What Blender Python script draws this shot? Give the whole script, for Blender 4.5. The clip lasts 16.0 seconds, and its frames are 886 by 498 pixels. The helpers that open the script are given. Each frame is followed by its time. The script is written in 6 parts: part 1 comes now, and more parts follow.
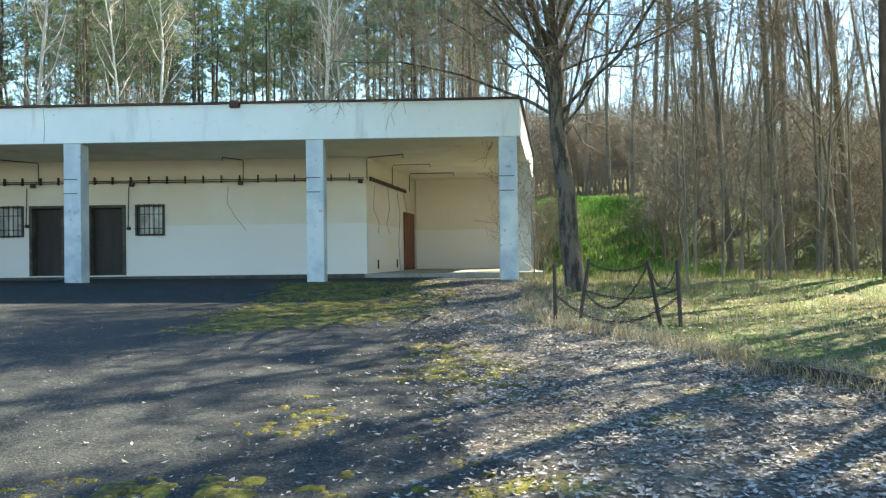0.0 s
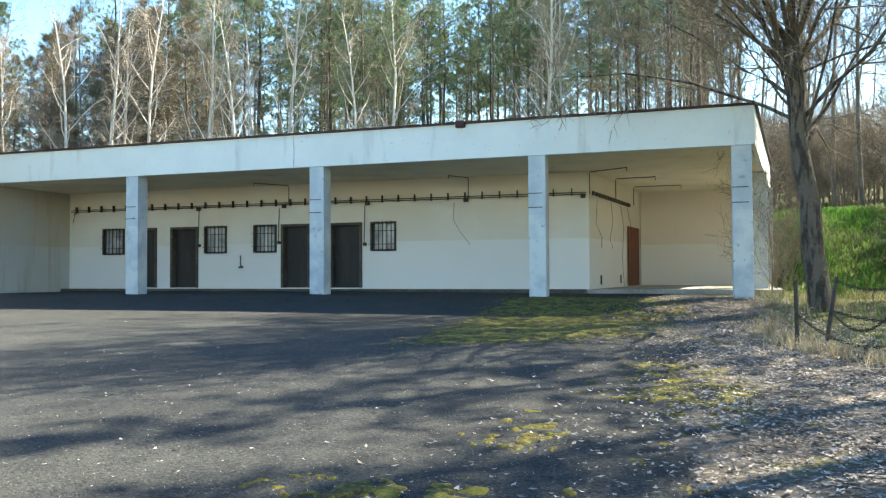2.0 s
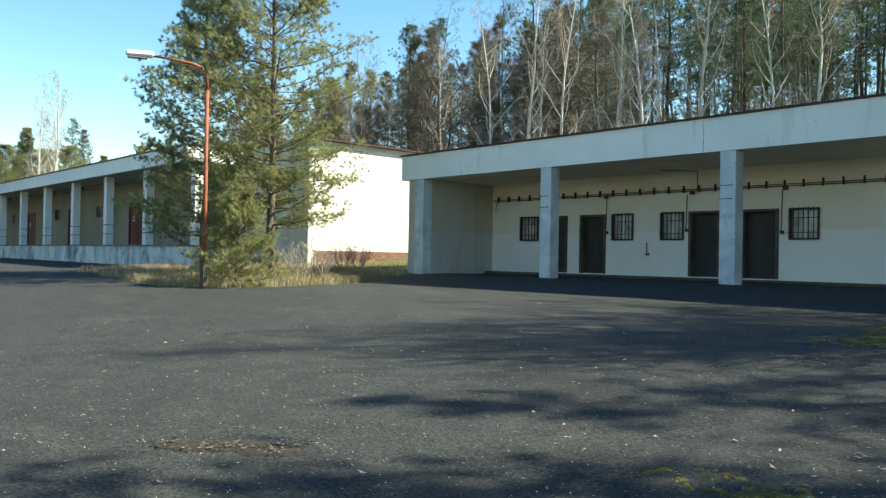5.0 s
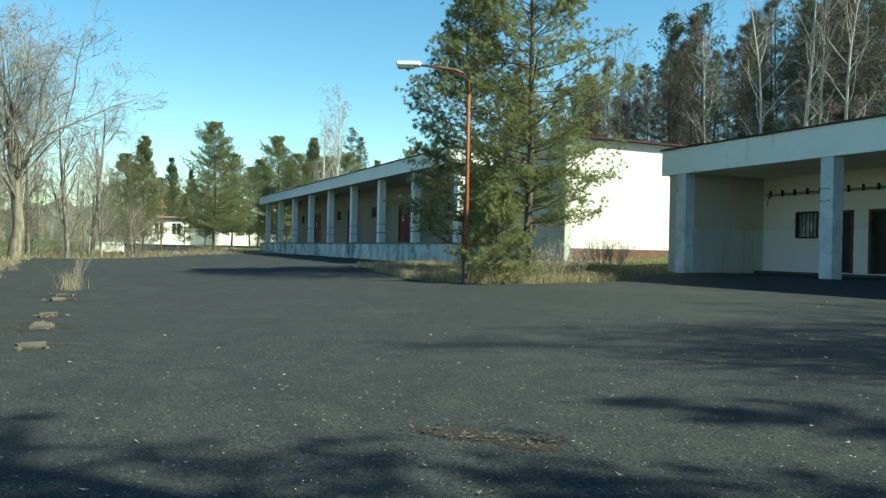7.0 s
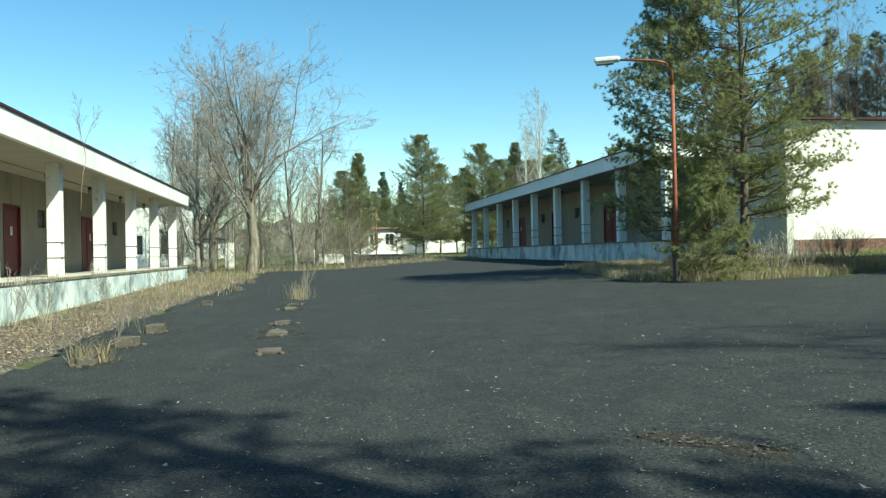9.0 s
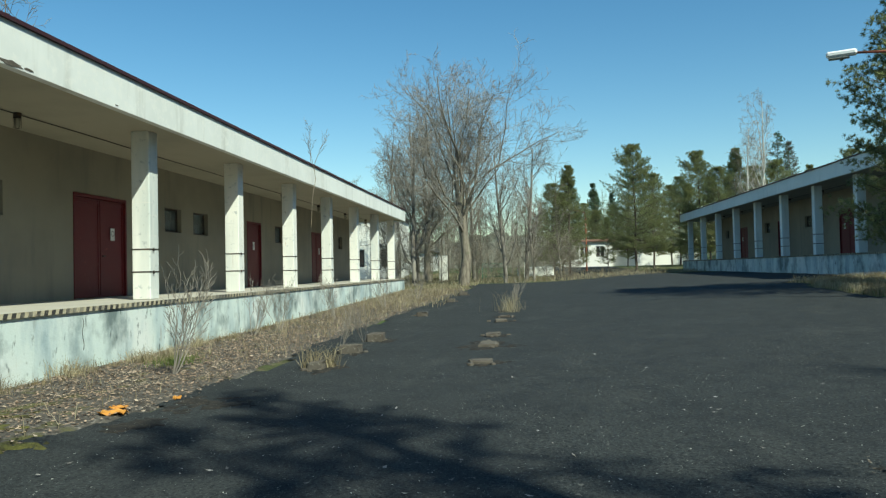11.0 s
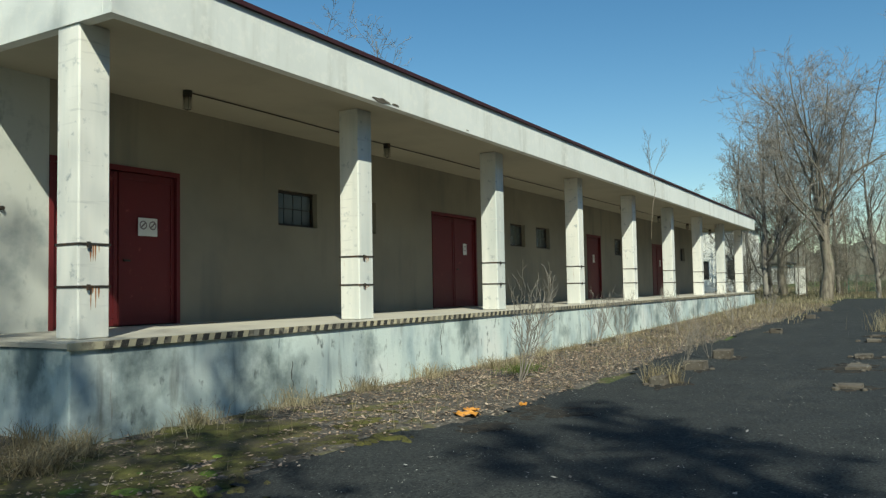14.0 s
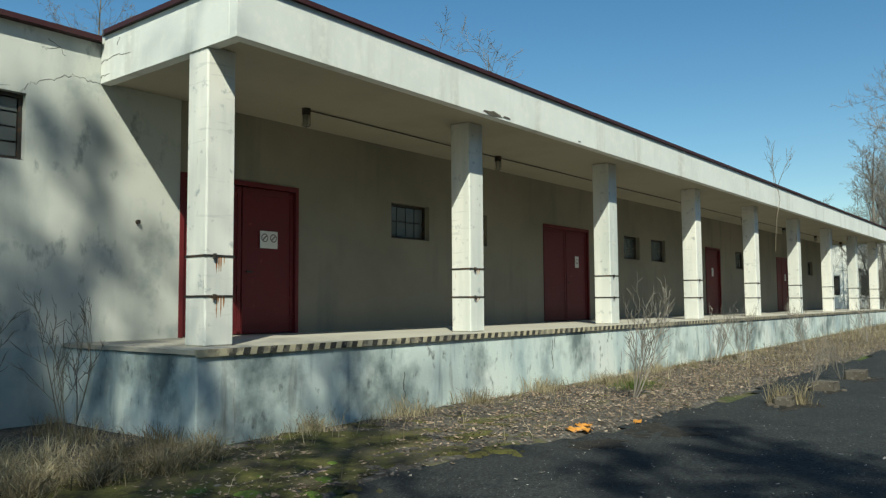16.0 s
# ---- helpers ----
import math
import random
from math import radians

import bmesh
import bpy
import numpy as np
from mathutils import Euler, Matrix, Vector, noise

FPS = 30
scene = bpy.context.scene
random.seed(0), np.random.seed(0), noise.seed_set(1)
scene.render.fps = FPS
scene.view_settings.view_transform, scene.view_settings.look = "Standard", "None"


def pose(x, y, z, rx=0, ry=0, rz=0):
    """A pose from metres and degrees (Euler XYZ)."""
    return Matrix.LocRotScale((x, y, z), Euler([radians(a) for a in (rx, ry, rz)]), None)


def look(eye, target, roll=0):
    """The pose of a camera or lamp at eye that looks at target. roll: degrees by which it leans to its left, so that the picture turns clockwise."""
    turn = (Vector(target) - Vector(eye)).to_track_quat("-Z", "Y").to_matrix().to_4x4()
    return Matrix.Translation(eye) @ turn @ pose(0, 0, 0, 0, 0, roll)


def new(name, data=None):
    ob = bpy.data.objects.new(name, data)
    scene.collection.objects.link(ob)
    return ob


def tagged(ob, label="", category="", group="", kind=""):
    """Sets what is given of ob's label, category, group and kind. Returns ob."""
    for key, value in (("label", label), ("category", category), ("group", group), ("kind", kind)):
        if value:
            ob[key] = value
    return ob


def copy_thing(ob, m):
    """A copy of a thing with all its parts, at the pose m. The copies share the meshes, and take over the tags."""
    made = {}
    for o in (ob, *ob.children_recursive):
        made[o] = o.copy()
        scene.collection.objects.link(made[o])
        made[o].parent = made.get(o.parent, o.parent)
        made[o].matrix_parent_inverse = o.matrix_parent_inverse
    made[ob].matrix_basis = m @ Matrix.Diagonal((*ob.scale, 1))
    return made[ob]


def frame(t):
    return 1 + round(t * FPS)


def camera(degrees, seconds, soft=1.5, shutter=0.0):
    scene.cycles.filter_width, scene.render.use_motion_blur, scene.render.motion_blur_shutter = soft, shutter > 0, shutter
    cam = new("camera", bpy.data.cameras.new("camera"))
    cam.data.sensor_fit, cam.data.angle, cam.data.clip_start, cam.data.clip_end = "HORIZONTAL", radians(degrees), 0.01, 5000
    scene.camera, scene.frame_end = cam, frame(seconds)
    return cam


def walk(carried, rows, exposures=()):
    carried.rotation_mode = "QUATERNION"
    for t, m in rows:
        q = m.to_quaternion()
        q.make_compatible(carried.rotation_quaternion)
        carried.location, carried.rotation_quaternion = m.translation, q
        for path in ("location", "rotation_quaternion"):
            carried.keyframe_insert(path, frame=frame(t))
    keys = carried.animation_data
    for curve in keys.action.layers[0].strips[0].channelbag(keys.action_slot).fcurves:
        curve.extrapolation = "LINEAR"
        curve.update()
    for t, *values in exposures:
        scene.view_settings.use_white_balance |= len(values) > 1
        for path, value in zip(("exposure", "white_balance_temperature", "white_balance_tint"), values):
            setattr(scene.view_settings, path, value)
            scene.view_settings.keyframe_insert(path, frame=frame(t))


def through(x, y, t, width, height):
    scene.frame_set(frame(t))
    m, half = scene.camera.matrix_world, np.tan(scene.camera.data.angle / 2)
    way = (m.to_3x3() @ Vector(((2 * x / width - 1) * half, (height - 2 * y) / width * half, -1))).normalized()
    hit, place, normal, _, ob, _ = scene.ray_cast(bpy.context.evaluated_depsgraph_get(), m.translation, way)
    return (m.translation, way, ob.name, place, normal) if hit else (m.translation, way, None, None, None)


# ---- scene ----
cam = camera(59.1, 16.0, soft=1.3)
EYE = (0.0, 0.0, 1.6)
PATH = [
    (0.0, pose(*EYE, 90.45, 0.70, 1.70)),
    (0.5, pose(*EYE, 90.89, 0.94, 5.73)),
    (1.0, pose(*EYE, 91.24, 0.66, 9.60)),
    (1.5, pose(*EYE, 91.50, 0.53, 13.55)),
    (2.0, pose(*EYE, 91.70, 0.32, 17.87)),
    (2.5, pose(*EYE, 91.79, 0.53, 22.13)),
    (3.0, pose(*EYE, 91.72, 0.70, 27.78)),
    (3.5, pose(*EYE, 91.22, 0.17, 33.06)),
    (6.0, pose(*EYE, 90.44, -0.87, 56.80)),
    (6.5, pose(*EYE, 90.23, -0.72, 61.95)),
    (7.0, pose(*EYE, 90.07, -1.21, 65.66)),
    (7.5, pose(*EYE, 90.00, -0.83, 68.81)),
    (8.0, pose(*EYE, 90.00, -0.04, 72.69)),
    (8.5, pose(*EYE, 90.08, 0.59, 76.45)),
    (9.0, pose(*EYE, 90.26, 1.26, 80.63)),
    (11.5, pose(*EYE, 91.79, 1.36, 99.96)),
    (12.0, pose(*EYE, 92.03, 1.59, 104.17)),
    (12.5, pose(*EYE, 92.23, 1.54, 108.08)),
    (13.0, pose(*EYE, 92.47, 1.70, 112.45)),
    (13.5, pose(*EYE, 92.72, 1.54, 116.59)),
    (14.0, pose(*EYE, 92.94, 1.03, 120.47)),
    (14.5, pose(*EYE, 93.19, 1.15, 122.86)),
    (15.0, pose(*EYE, 93.45, 1.14, 125.19)),
    (15.5, pose(*EYE, 93.71, 0.72, 126.99)),
    (16.0, pose(*EYE, 93.96, 0.41, 128.57)),
]
walk(cam, PATH, exposures=[(0.0, 2.55, 7750, 3), (3.0, 2.5, 7800, 7), (3.7, 2.24, 7650, 4), (5.8, 1.24, 7150, -6), (6.4, 1.12, 6900, -13), (7.0, 1.05, 6800, -16), (9.2, 0.9, 6600, -14),
                           (11.3, 0.32, 6400, -9), (13.0, 0.22, 6550, -5), (16.0, 0.2, 6620, -5)])

# ---------------------------------------------------------------- light
SUN_AZ, SUN_EL = -48.6, 44.7          # degrees, azimuth counted from +y towards -x
world = bpy.data.worlds.new("sky_world")
scene.world = world
world.use_nodes = True
wn, wl = world.node_tree.nodes, world.node_tree.links
sky = wn.new("ShaderNodeTexSky")
sky.sky_type = "NISHITA"
sky.sun_disc = False
sky.sun_elevation = radians(SUN_EL)
sky.sun_rotation = radians(-SUN_AZ)
sky.air_density, sky.dust_density, sky.ozone_density = 1.0, 0.3, 1.0
wn["Background"].inputs["Strength"].default_value = 0.104
sat = wn.new("ShaderNodeHueSaturation")
sat.inputs["Saturation"].default_value = 1.3
wl.new(sky.outputs["Color"], sat.inputs["Color"])
wl.new(sat.outputs["Color"], wn["Background"].inputs["Color"])
sun = new("sun", bpy.data.lights.new("sun", "SUN"))
sun.data.energy, sun.data.angle, sun.data.color = 5.0, radians(0.53), (1.0, 0.95, 0.86)
_sx = -math.sin(radians(SUN_AZ)) * math.cos(radians(SUN_EL))
_sy = math.cos(radians(SUN_AZ)) * math.cos(radians(SUN_EL))
sun.matrix_world = look((_sx * 60, _sy * 60, math.sin(radians(SUN_EL)) * 60), (0, 0, 0))


# ---------------------------------------------------------------- helpers
def mesh_of(name, bm):
    me = bpy.data.meshes.new(name)
    bm.to_mesh(me)
    bm.free()
    return me


def part(name, bm, material, parent=None, label="", smooth=False):
    """One mesh object from a bmesh, under a thing or a part."""
    bmesh.ops.recalc_face_normals(bm, faces=bm.faces)
    me = mesh_of(name, bm)
    me.materials.append(material)
    if smooth:
        me.shade_smooth()
    ob = new(name, me)
    if parent is not None:
        ob.parent = parent
    if label:
        ob["label"] = label
    return ob


def raw(name, verts, faces, material, parent=None, smooth=False):
    me = bpy.data.meshes.new(name)
    me.from_pydata(verts, [], faces)
    me.materials.append(material)
    if smooth:
        me.shade_smooth()
    ob = new(name, me)
    if parent is not None:
        ob.parent = parent
    return ob


def box(bm, x0, x1, y0, y1, z0, z1, bevel=0.0):
    x0, x1 = min(x0, x1), max(x0, x1)
    y0, y1 = min(y0, y1), max(y0, y1)
    v = [bm.verts.new((x, y, z)) for z in (z0, z1) for y in (y0, y1) for x in (x0, x1)]
    fs = [bm.faces.new([v[i] for i in q]) for q in
          ((0, 2, 3, 1), (4, 5, 7, 6), (0, 1, 5, 4), (2, 6, 7, 3), (0, 4, 6, 2), (1, 3, 7, 5))]
    if bevel:
        es = list({e for f in fs for e in f.edges})
        bmesh.ops.bevel(bm, geom=es, offset=bevel, segments=1, affect="EDGES")
    return bm


def boxed(*a, **k):
    return box(bmesh.new(), *a, **k)


def tube(bm, pts, r0, r1=None, sides=6, cap=True):
    """A tapering tube along points."""
    r1 = r0 if r1 is None else r1
    pts = [Vector(p) for p in pts]
    rings = []
    n = len(pts)
    for i, p in enumerate(pts):
        d = (pts[min(i + 1, n - 1)] - pts[max(i - 1, 0)]).normalized()
        a = d.orthogonal().normalized()
        if abs(d.z) < 0.95:
            a = d.cross(Vector((0, 0, 1))).normalized()
        b = d.cross(a)
        r = r0 + (r1 - r0) * i / max(1, n - 1)
        rings.append([bm.verts.new(p + (a * math.cos(2 * math.pi * k / sides) + b * math.sin(2 * math.pi * k / sides)) * r)
                      for k in range(sides)])
    for i in range(n - 1):
        for k in range(sides):
            bm.faces.new((rings[i][k], rings[i][(k + 1) % sides], rings[i + 1][(k + 1) % sides], rings[i + 1][k]))
    if cap:
        bm.faces.new(rings[0][::-1])
        bm.faces.new(rings[-1])
    return bm


def wall_mesh(bm, u0, u1, w0, w1, v0, v1, holes, put):
    """A wall between depths v0 and v1 with holes (ua, ub, wa, wb) cut right through; put(u, v, w) gives the world place."""
    us = sorted({u0, u1, *[h[i] for h in holes for i in (0, 1)]})
    ws = sorted({w0, w1, *[h[i] for h in holes for i in (2, 3)]})
    us = [u for u in us if u0 <= u <= u1]
    ws = [w for w in ws if w0 <= w <= w1]

    def solid(i, j):
        if not (0 <= i < len(us) - 1 and 0 <= j < len(ws) - 1):
            return False
        a, b = (us[i] + us[i + 1]) / 2, (ws[j] + ws[j + 1]) / 2
        return not any(h[0] < a < h[1] and h[2] < b < h[3] for h in holes)

    def quad(*ps):
        bm.faces.new([bm.verts.new(put(*p)) for p in ps])
    for i in range(len(us) - 1):
        for j in range(len(ws) - 1):
            if not solid(i, j):
                continue
            a, b, c, d = us[i], us[i + 1], ws[j], ws[j + 1]
            quad((a, v0, c), (b, v0, c), (b, v0, d), (a, v0, d))
            quad((a, v1, c), (a, v1, d), (b, v1, d), (b, v1, c))
            if not solid(i - 1, j):
                quad((a, v0, c), (a, v0, d), (a, v1, d), (a, v1, c))
            if not solid(i + 1, j):
                quad((b, v0, c), (b, v1, c), (b, v1, d), (b, v0, d))
            if not solid(i, j - 1):
                quad((a, v0, c), (a, v1, c), (b, v1, c), (b, v0, c))
            if not solid(i, j + 1):
                quad((a, v0, d), (b, v0, d), (b, v1, d), (a, v1, d))
    bmesh.ops.remove_doubles(bm, verts=bm.verts, dist=0.0005)
    return bm


def smooth01(t):
    t = np.clip(t, 0.0, 1.0)
    return t * t * (3 - 2 * t)


def ground_z(x, y):
    """Height of the ground: it rises to the north and to the west, with a wooded bank behind the canopies."""
    south = np.interp(x, [-400, -140, -100, -76, -47, -20, 0, 400], [1.9, 1.8, 1.45, 0.7, 0.35, 0.03, 0.0, 0.0])
    north = np.interp(x, [-400, -140, -100, -76, -47, -32, -22, -10, 0, 400], [1.9, 1.8, 1.5, 1.25, 1.3, 1.3, 1.0, 1.02, 0.95, 0.95])
    s = 0.62 * smooth01((y + 2.0) / 17.0) + 0.38 * smooth01((y - 14.5) / 4.5)
    z = south * (1 - s) + north * s
    start = 31.0 + (23.5 - 31.0) * smooth01((x - 1.5) / 2.5)
    z = z + 2.9 * smooth01((y - start) / 10.0) + 0.075 * np.clip(y - 36.0, 0.0, 60.0)
    z = z + 0.075 * np.clip(y - 36.0, 0.0, 60.0) * smooth01(x / 6.0)
    z = z + 0.45 * smooth01((y - 17.5) / 9.0) * smooth01((-23.5 - x) / 4.0) * smooth01((x + 75) / 30.0)
    z = z - 0.012 * np.clip(-y - 30.0, 0.0, 100.0)
    return z


def gz(x, y):
    return float(ground_z(np.float64(x), np.float64(y)))


# ---------------------------------------------------------------- materials
def material(name, base, rough=0.8, layers=(), bump=(), metal=0.0, spec=0.3, island=0.0, per_object=0.0, bands=(), through=0.0):
    """base colour; layers: (scale, colour, low, high, detail, stretch) blended by noise; bump: (scale, strength, distance);
    bands: (height, colour above) for two-tone paint; island / per_object: random lightness of pieces."""
    m = bpy.data.materials.new(name)
    m.use_nodes = True
    n, l = m.node_tree.nodes, m.node_tree.links
    bs = n["Principled BSDF"]
    bs.inputs["Roughness"].default_value = rough
    bs.inputs["Metallic"].default_value = metal
    bs.inputs["Specular IOR Level"].default_value = spec
    geo = n.new("ShaderNodeNewGeometry")
    rgb = n.new("ShaderNodeRGB")
    rgb.outputs[0].default_value = (*base, 1)
    col = rgb.outputs[0]

    def mix(fac, a, colour):
        mx = n.new("ShaderNodeMix")
        mx.data_type = "RGBA"
        l.new(fac, mx.inputs[0])
        l.new(a, mx.inputs[6])
        mx.inputs[7].default_value = (*colour, 1)
        return mx.outputs[2]

    for h, colour in bands:
        sep = n.new("ShaderNodeSeparateXYZ")
        l.new(geo.outputs["Position"], sep.inputs[0])
        rp = n.new("ShaderNodeMapRange")
        rp.inputs[1].default_value, rp.inputs[2].default_value = h - 0.012, h + 0.012
        l.new(sep.outputs[2], rp.inputs[0])
        col = mix(rp.outputs[0], col, colour)
    for i, (scale, colour, lo, hi, detail, stretch) in enumerate(layers):
        mp = n.new("ShaderNodeMapping")
        mp.inputs["Location"].default_value = (3.1 * i, 1.7 * i, 0.6 * i)
        mp.inputs["Scale"].default_value = stretch
        l.new(geo.outputs["Position"], mp.inputs[0])
        nz = n.new("ShaderNodeTexNoise")
        nz.inputs["Scale"].default_value, nz.inputs["Detail"].default_value = scale, detail
        nz.inputs["Roughness"].default_value = 0.6
        l.new(mp.outputs[0], nz.inputs["Vector"])
        rp = n.new("ShaderNodeMapRange")
        rp.inputs[1].default_value, rp.inputs[2].default_value = lo, hi
        l.new(nz.outputs["Fac"], rp.inputs[0])
        col = mix(rp.outputs[0], col, colour)
    for amount, source in ((island, "island"), (per_object, "object")):
        if amount:
            if source == "island":
                rnd = geo.outputs["Random Per Island"]
            else:
                rnd = n.new("ShaderNodeObjectInfo").outputs["Random"]
            rp = n.new("ShaderNodeMapRange")
            rp.inputs[3].default_value, rp.inputs[4].default_value = 1 - amount, 1 + amount
            l.new(rnd, rp.inputs[0])
            hs = n.new("ShaderNodeHueSaturation")
            l.new(rp.outputs[0], hs.inputs["Value"])
            l.new(col, hs.inputs["Color"])
            col = hs.outputs[0]
    l.new(col, bs.inputs["Base Color"])
    prev = None
    for scale, strength, dist in bump:
        nz = n.new("ShaderNodeTexNoise")
        nz.inputs["Scale"].default_value, nz.inputs["Detail"].default_value = scale, 5
        l.new(geo.outputs["Position"], nz.inputs["Vector"])
        bp = n.new("ShaderNodeBump")
        bp.inputs["Strength"].default_value, bp.inputs["Distance"].default_value = strength, dist
        l.new(nz.outputs["Fac"], bp.inputs["Height"])
        if prev:
            l.new(prev, bp.inputs["Normal"])
        prev = bp.outputs[0]
    if prev:
        l.new(prev, bs.inputs["Normal"])
    if through:
        # thin leaves and blades let some light pass
        tr = n.new("ShaderNodeBsdfTranslucent")
        l.new(col, tr.inputs["Color"])
        ms = n.new("ShaderNodeMixShader")
        ms.inputs[0].default_value = through
        l.new(bs.outputs[0], ms.inputs[1])
        l.new(tr.outputs[0], ms.inputs[2])
        l.new(ms.outputs[0], n["Material Output"].inputs["Surface"])
    return m


ONE = (1, 1, 1)
DRIP = (1, 1, 0.12)
M_asphalt = material("asphalt", (0.033, 0.036, 0.036), 0.88,
                     [(0.35, (0.041, 0.045, 0.044), 0.4, 0.7, 4, ONE), (2.2, (0.021, 0.024, 0.026), 0.45, 0.68, 6, ONE), (0.9, (0.05, 0.053, 0.05), 0.56, 0.72, 5, (0.5, 1, 1)), (28.0, (0.013, 0.015, 0.016), 0.47, 0.6, 4, ONE),
                      (48.0, (0.11, 0.112, 0.107), 0.6, 0.68, 3, ONE), (9.0, (0.11, 0.108, 0.1), 0.72, 0.75, 2, ONE)],
                     [(60, 0.9, 0.014), (9, 0.4, 0.02)], spec=0.22)
M_soil = material("grass_soil", (0.075, 0.075, 0.03), 0.95,
                  [(0.4, (0.06, 0.10, 0.02), 0.4, 0.6, 4, ONE), (2.5, (0.13, 0.105, 0.06), 0.5, 0.65, 5, ONE), (12, (0.035, 0.035, 0.018), 0.5, 0.7, 5, ONE)],
                  [(6, 0.7, 0.06), (40, 0.6, 0.02)])
M_litter = material("leaf_litter_ground", (0.095, 0.083, 0.07), 0.95,
                    [(3, (0.05, 0.043, 0.036), 0.4, 0.6, 5, ONE), (14, (0.19, 0.17, 0.145), 0.52, 0.66, 5, ONE), (1.2, (0.1, 0.095, 0.035), 0.6, 0.68, 4, ONE)],
                    [(25, 0.9, 0.03)])
M_plaster = material("plaster_white", (0.72, 0.73, 0.7), 0.9,
                     [(0.5, (0.63, 0.64, 0.61), 0.4, 0.7, 4, ONE), (1.4, (0.45, 0.44, 0.39), 0.55, 0.8, 5, DRIP), (7, (0.76, 0.75, 0.7), 0.5, 0.8, 4, ONE)],
                     [(30, 0.15, 0.01), (4, 0.1, 0.02)])
M_fascia = material("fascia_render", (0.72, 0.76, 0.75), 0.9,
                    [(0.6, (0.64, 0.69, 0.69), 0.4, 0.7, 4, ONE), (2.2, (0.46, 0.48, 0.46), 0.58, 0.8, 5, DRIP), (14, (0.4, 0.4, 0.38), 0.68, 0.75, 3, ONE)],
                    [(30, 0.15, 0.01)])
# hall render in its shaded tone: the canopy's shade is put into this colour
M_hall_shade_tone = material("hall_render_shade_tone", (0.3, 0.268, 0.205), 0.9,
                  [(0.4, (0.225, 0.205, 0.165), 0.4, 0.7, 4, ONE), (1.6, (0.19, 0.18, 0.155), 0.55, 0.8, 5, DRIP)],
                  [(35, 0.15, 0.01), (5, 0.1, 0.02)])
# same render, weathered, coloured paler where the sun strikes the east end
M_hall_lit_tone = material("weathered_render_lit_tone", (0.33, 0.4, 0.41), 0.9,
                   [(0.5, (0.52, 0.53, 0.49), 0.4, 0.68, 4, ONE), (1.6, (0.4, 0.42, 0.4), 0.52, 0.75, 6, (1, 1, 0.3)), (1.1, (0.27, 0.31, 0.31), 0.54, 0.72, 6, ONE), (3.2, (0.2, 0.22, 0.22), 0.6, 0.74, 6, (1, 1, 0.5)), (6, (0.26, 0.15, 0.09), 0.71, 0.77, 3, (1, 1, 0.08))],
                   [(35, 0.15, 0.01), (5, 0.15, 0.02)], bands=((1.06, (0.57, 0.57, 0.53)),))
M_plinth = material("platform_render", (0.59, 0.66, 0.63), 0.9,
                    [(0.5, (0.68, 0.7, 0.67), 0.45, 0.65, 3, ONE), (1.3, (0.38, 0.46, 0.48), 0.46, 0.64, 5, (1, 1, 0.3)), (4.0, (0.28, 0.33, 0.34), 0.6, 0.74, 5, (1, 1, 0.1)),
                     (0.9, (0.16, 0.2, 0.2), 0.49, 0.65, 8, (1, 1, 0.85)), (2.6, (0.2, 0.21, 0.19), 0.62, 0.76, 7, (1, 1, 0.14)), (6.0, (0.1, 0.12, 0.12), 0.6, 0.72, 6, (1, 1, 0.5)), (5.0, (0.2, 0.12, 0.07), 0.7, 0.76, 4, (1, 1, 0.07))],
                    [(20, 0.3, 0.015), (4, 0.2, 0.02)])
M_pillar = material("pillar_paint", (0.76, 0.74, 0.68), 0.85,
                    [(1.2, (0.5, 0.53, 0.51), 0.45, 0.7, 5, DRIP), (6, (0.38, 0.4, 0.4), 0.6, 0.72, 4, ONE), (2.2, (0.62, 0.61, 0.57), 0.6, 0.68, 4, (0.5, 0.5, 5)), (9, (0.3, 0.16, 0.08), 0.68, 0.77, 3, DRIP)],
                    [(30, 0.15, 0.008)])
M_pillar_a = material("pillar_bluish_paint", (0.62, 0.65, 0.64), 0.85,
                      [(1.5, (0.42, 0.48, 0.52), 0.42, 0.62, 5, ONE), (5, (0.3, 0.33, 0.35), 0.62, 0.7, 5, ONE)],
                      [(30, 0.2, 0.01)], bands=((3.0, (0.54, 0.59, 0.61)),))
M_twotone = material("two_tone_wall_paint", (0.815, 0.785, 0.745), 0.85,
                     [(0.5, (0.8, 0.77, 0.7), 0.45, 0.75, 4, ONE), (1.8, (0.6, 0.56, 0.47), 0.66, 0.82, 5, DRIP)],
                     [(30, 0.1, 0.008)], bands=((2.57, (0.75, 0.68, 0.585)),))
# two-tone paint with grime; also darkened to stand in for the end wall's shade
M_twotone_grimy_shaded = material("grimy_shaded_two_tone_paint", (0.5, 0.5, 0.48), 0.85,
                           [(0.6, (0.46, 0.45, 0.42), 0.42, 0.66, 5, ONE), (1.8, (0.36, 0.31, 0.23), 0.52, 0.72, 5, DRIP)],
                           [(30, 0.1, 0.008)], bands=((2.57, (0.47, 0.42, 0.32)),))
M_rustrun = material("rust_run", (0.36, 0.17, 0.08), 0.9, [(14, (0.5, 0.36, 0.24), 0.5, 0.64, 4, ONE)])
M_soffit_pale = material("soffit_pale_paint", (0.78, 0.72, 0.56), 0.9, [(0.7, (0.66, 0.6, 0.46), 0.45, 0.7, 4, ONE), (3, (0.5, 0.42, 0.3), 0.64, 0.74, 4, ONE)], [(30, 0.12, 0.01)])
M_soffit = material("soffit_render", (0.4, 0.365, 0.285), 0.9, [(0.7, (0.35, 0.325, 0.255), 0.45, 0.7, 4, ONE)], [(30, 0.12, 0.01)])
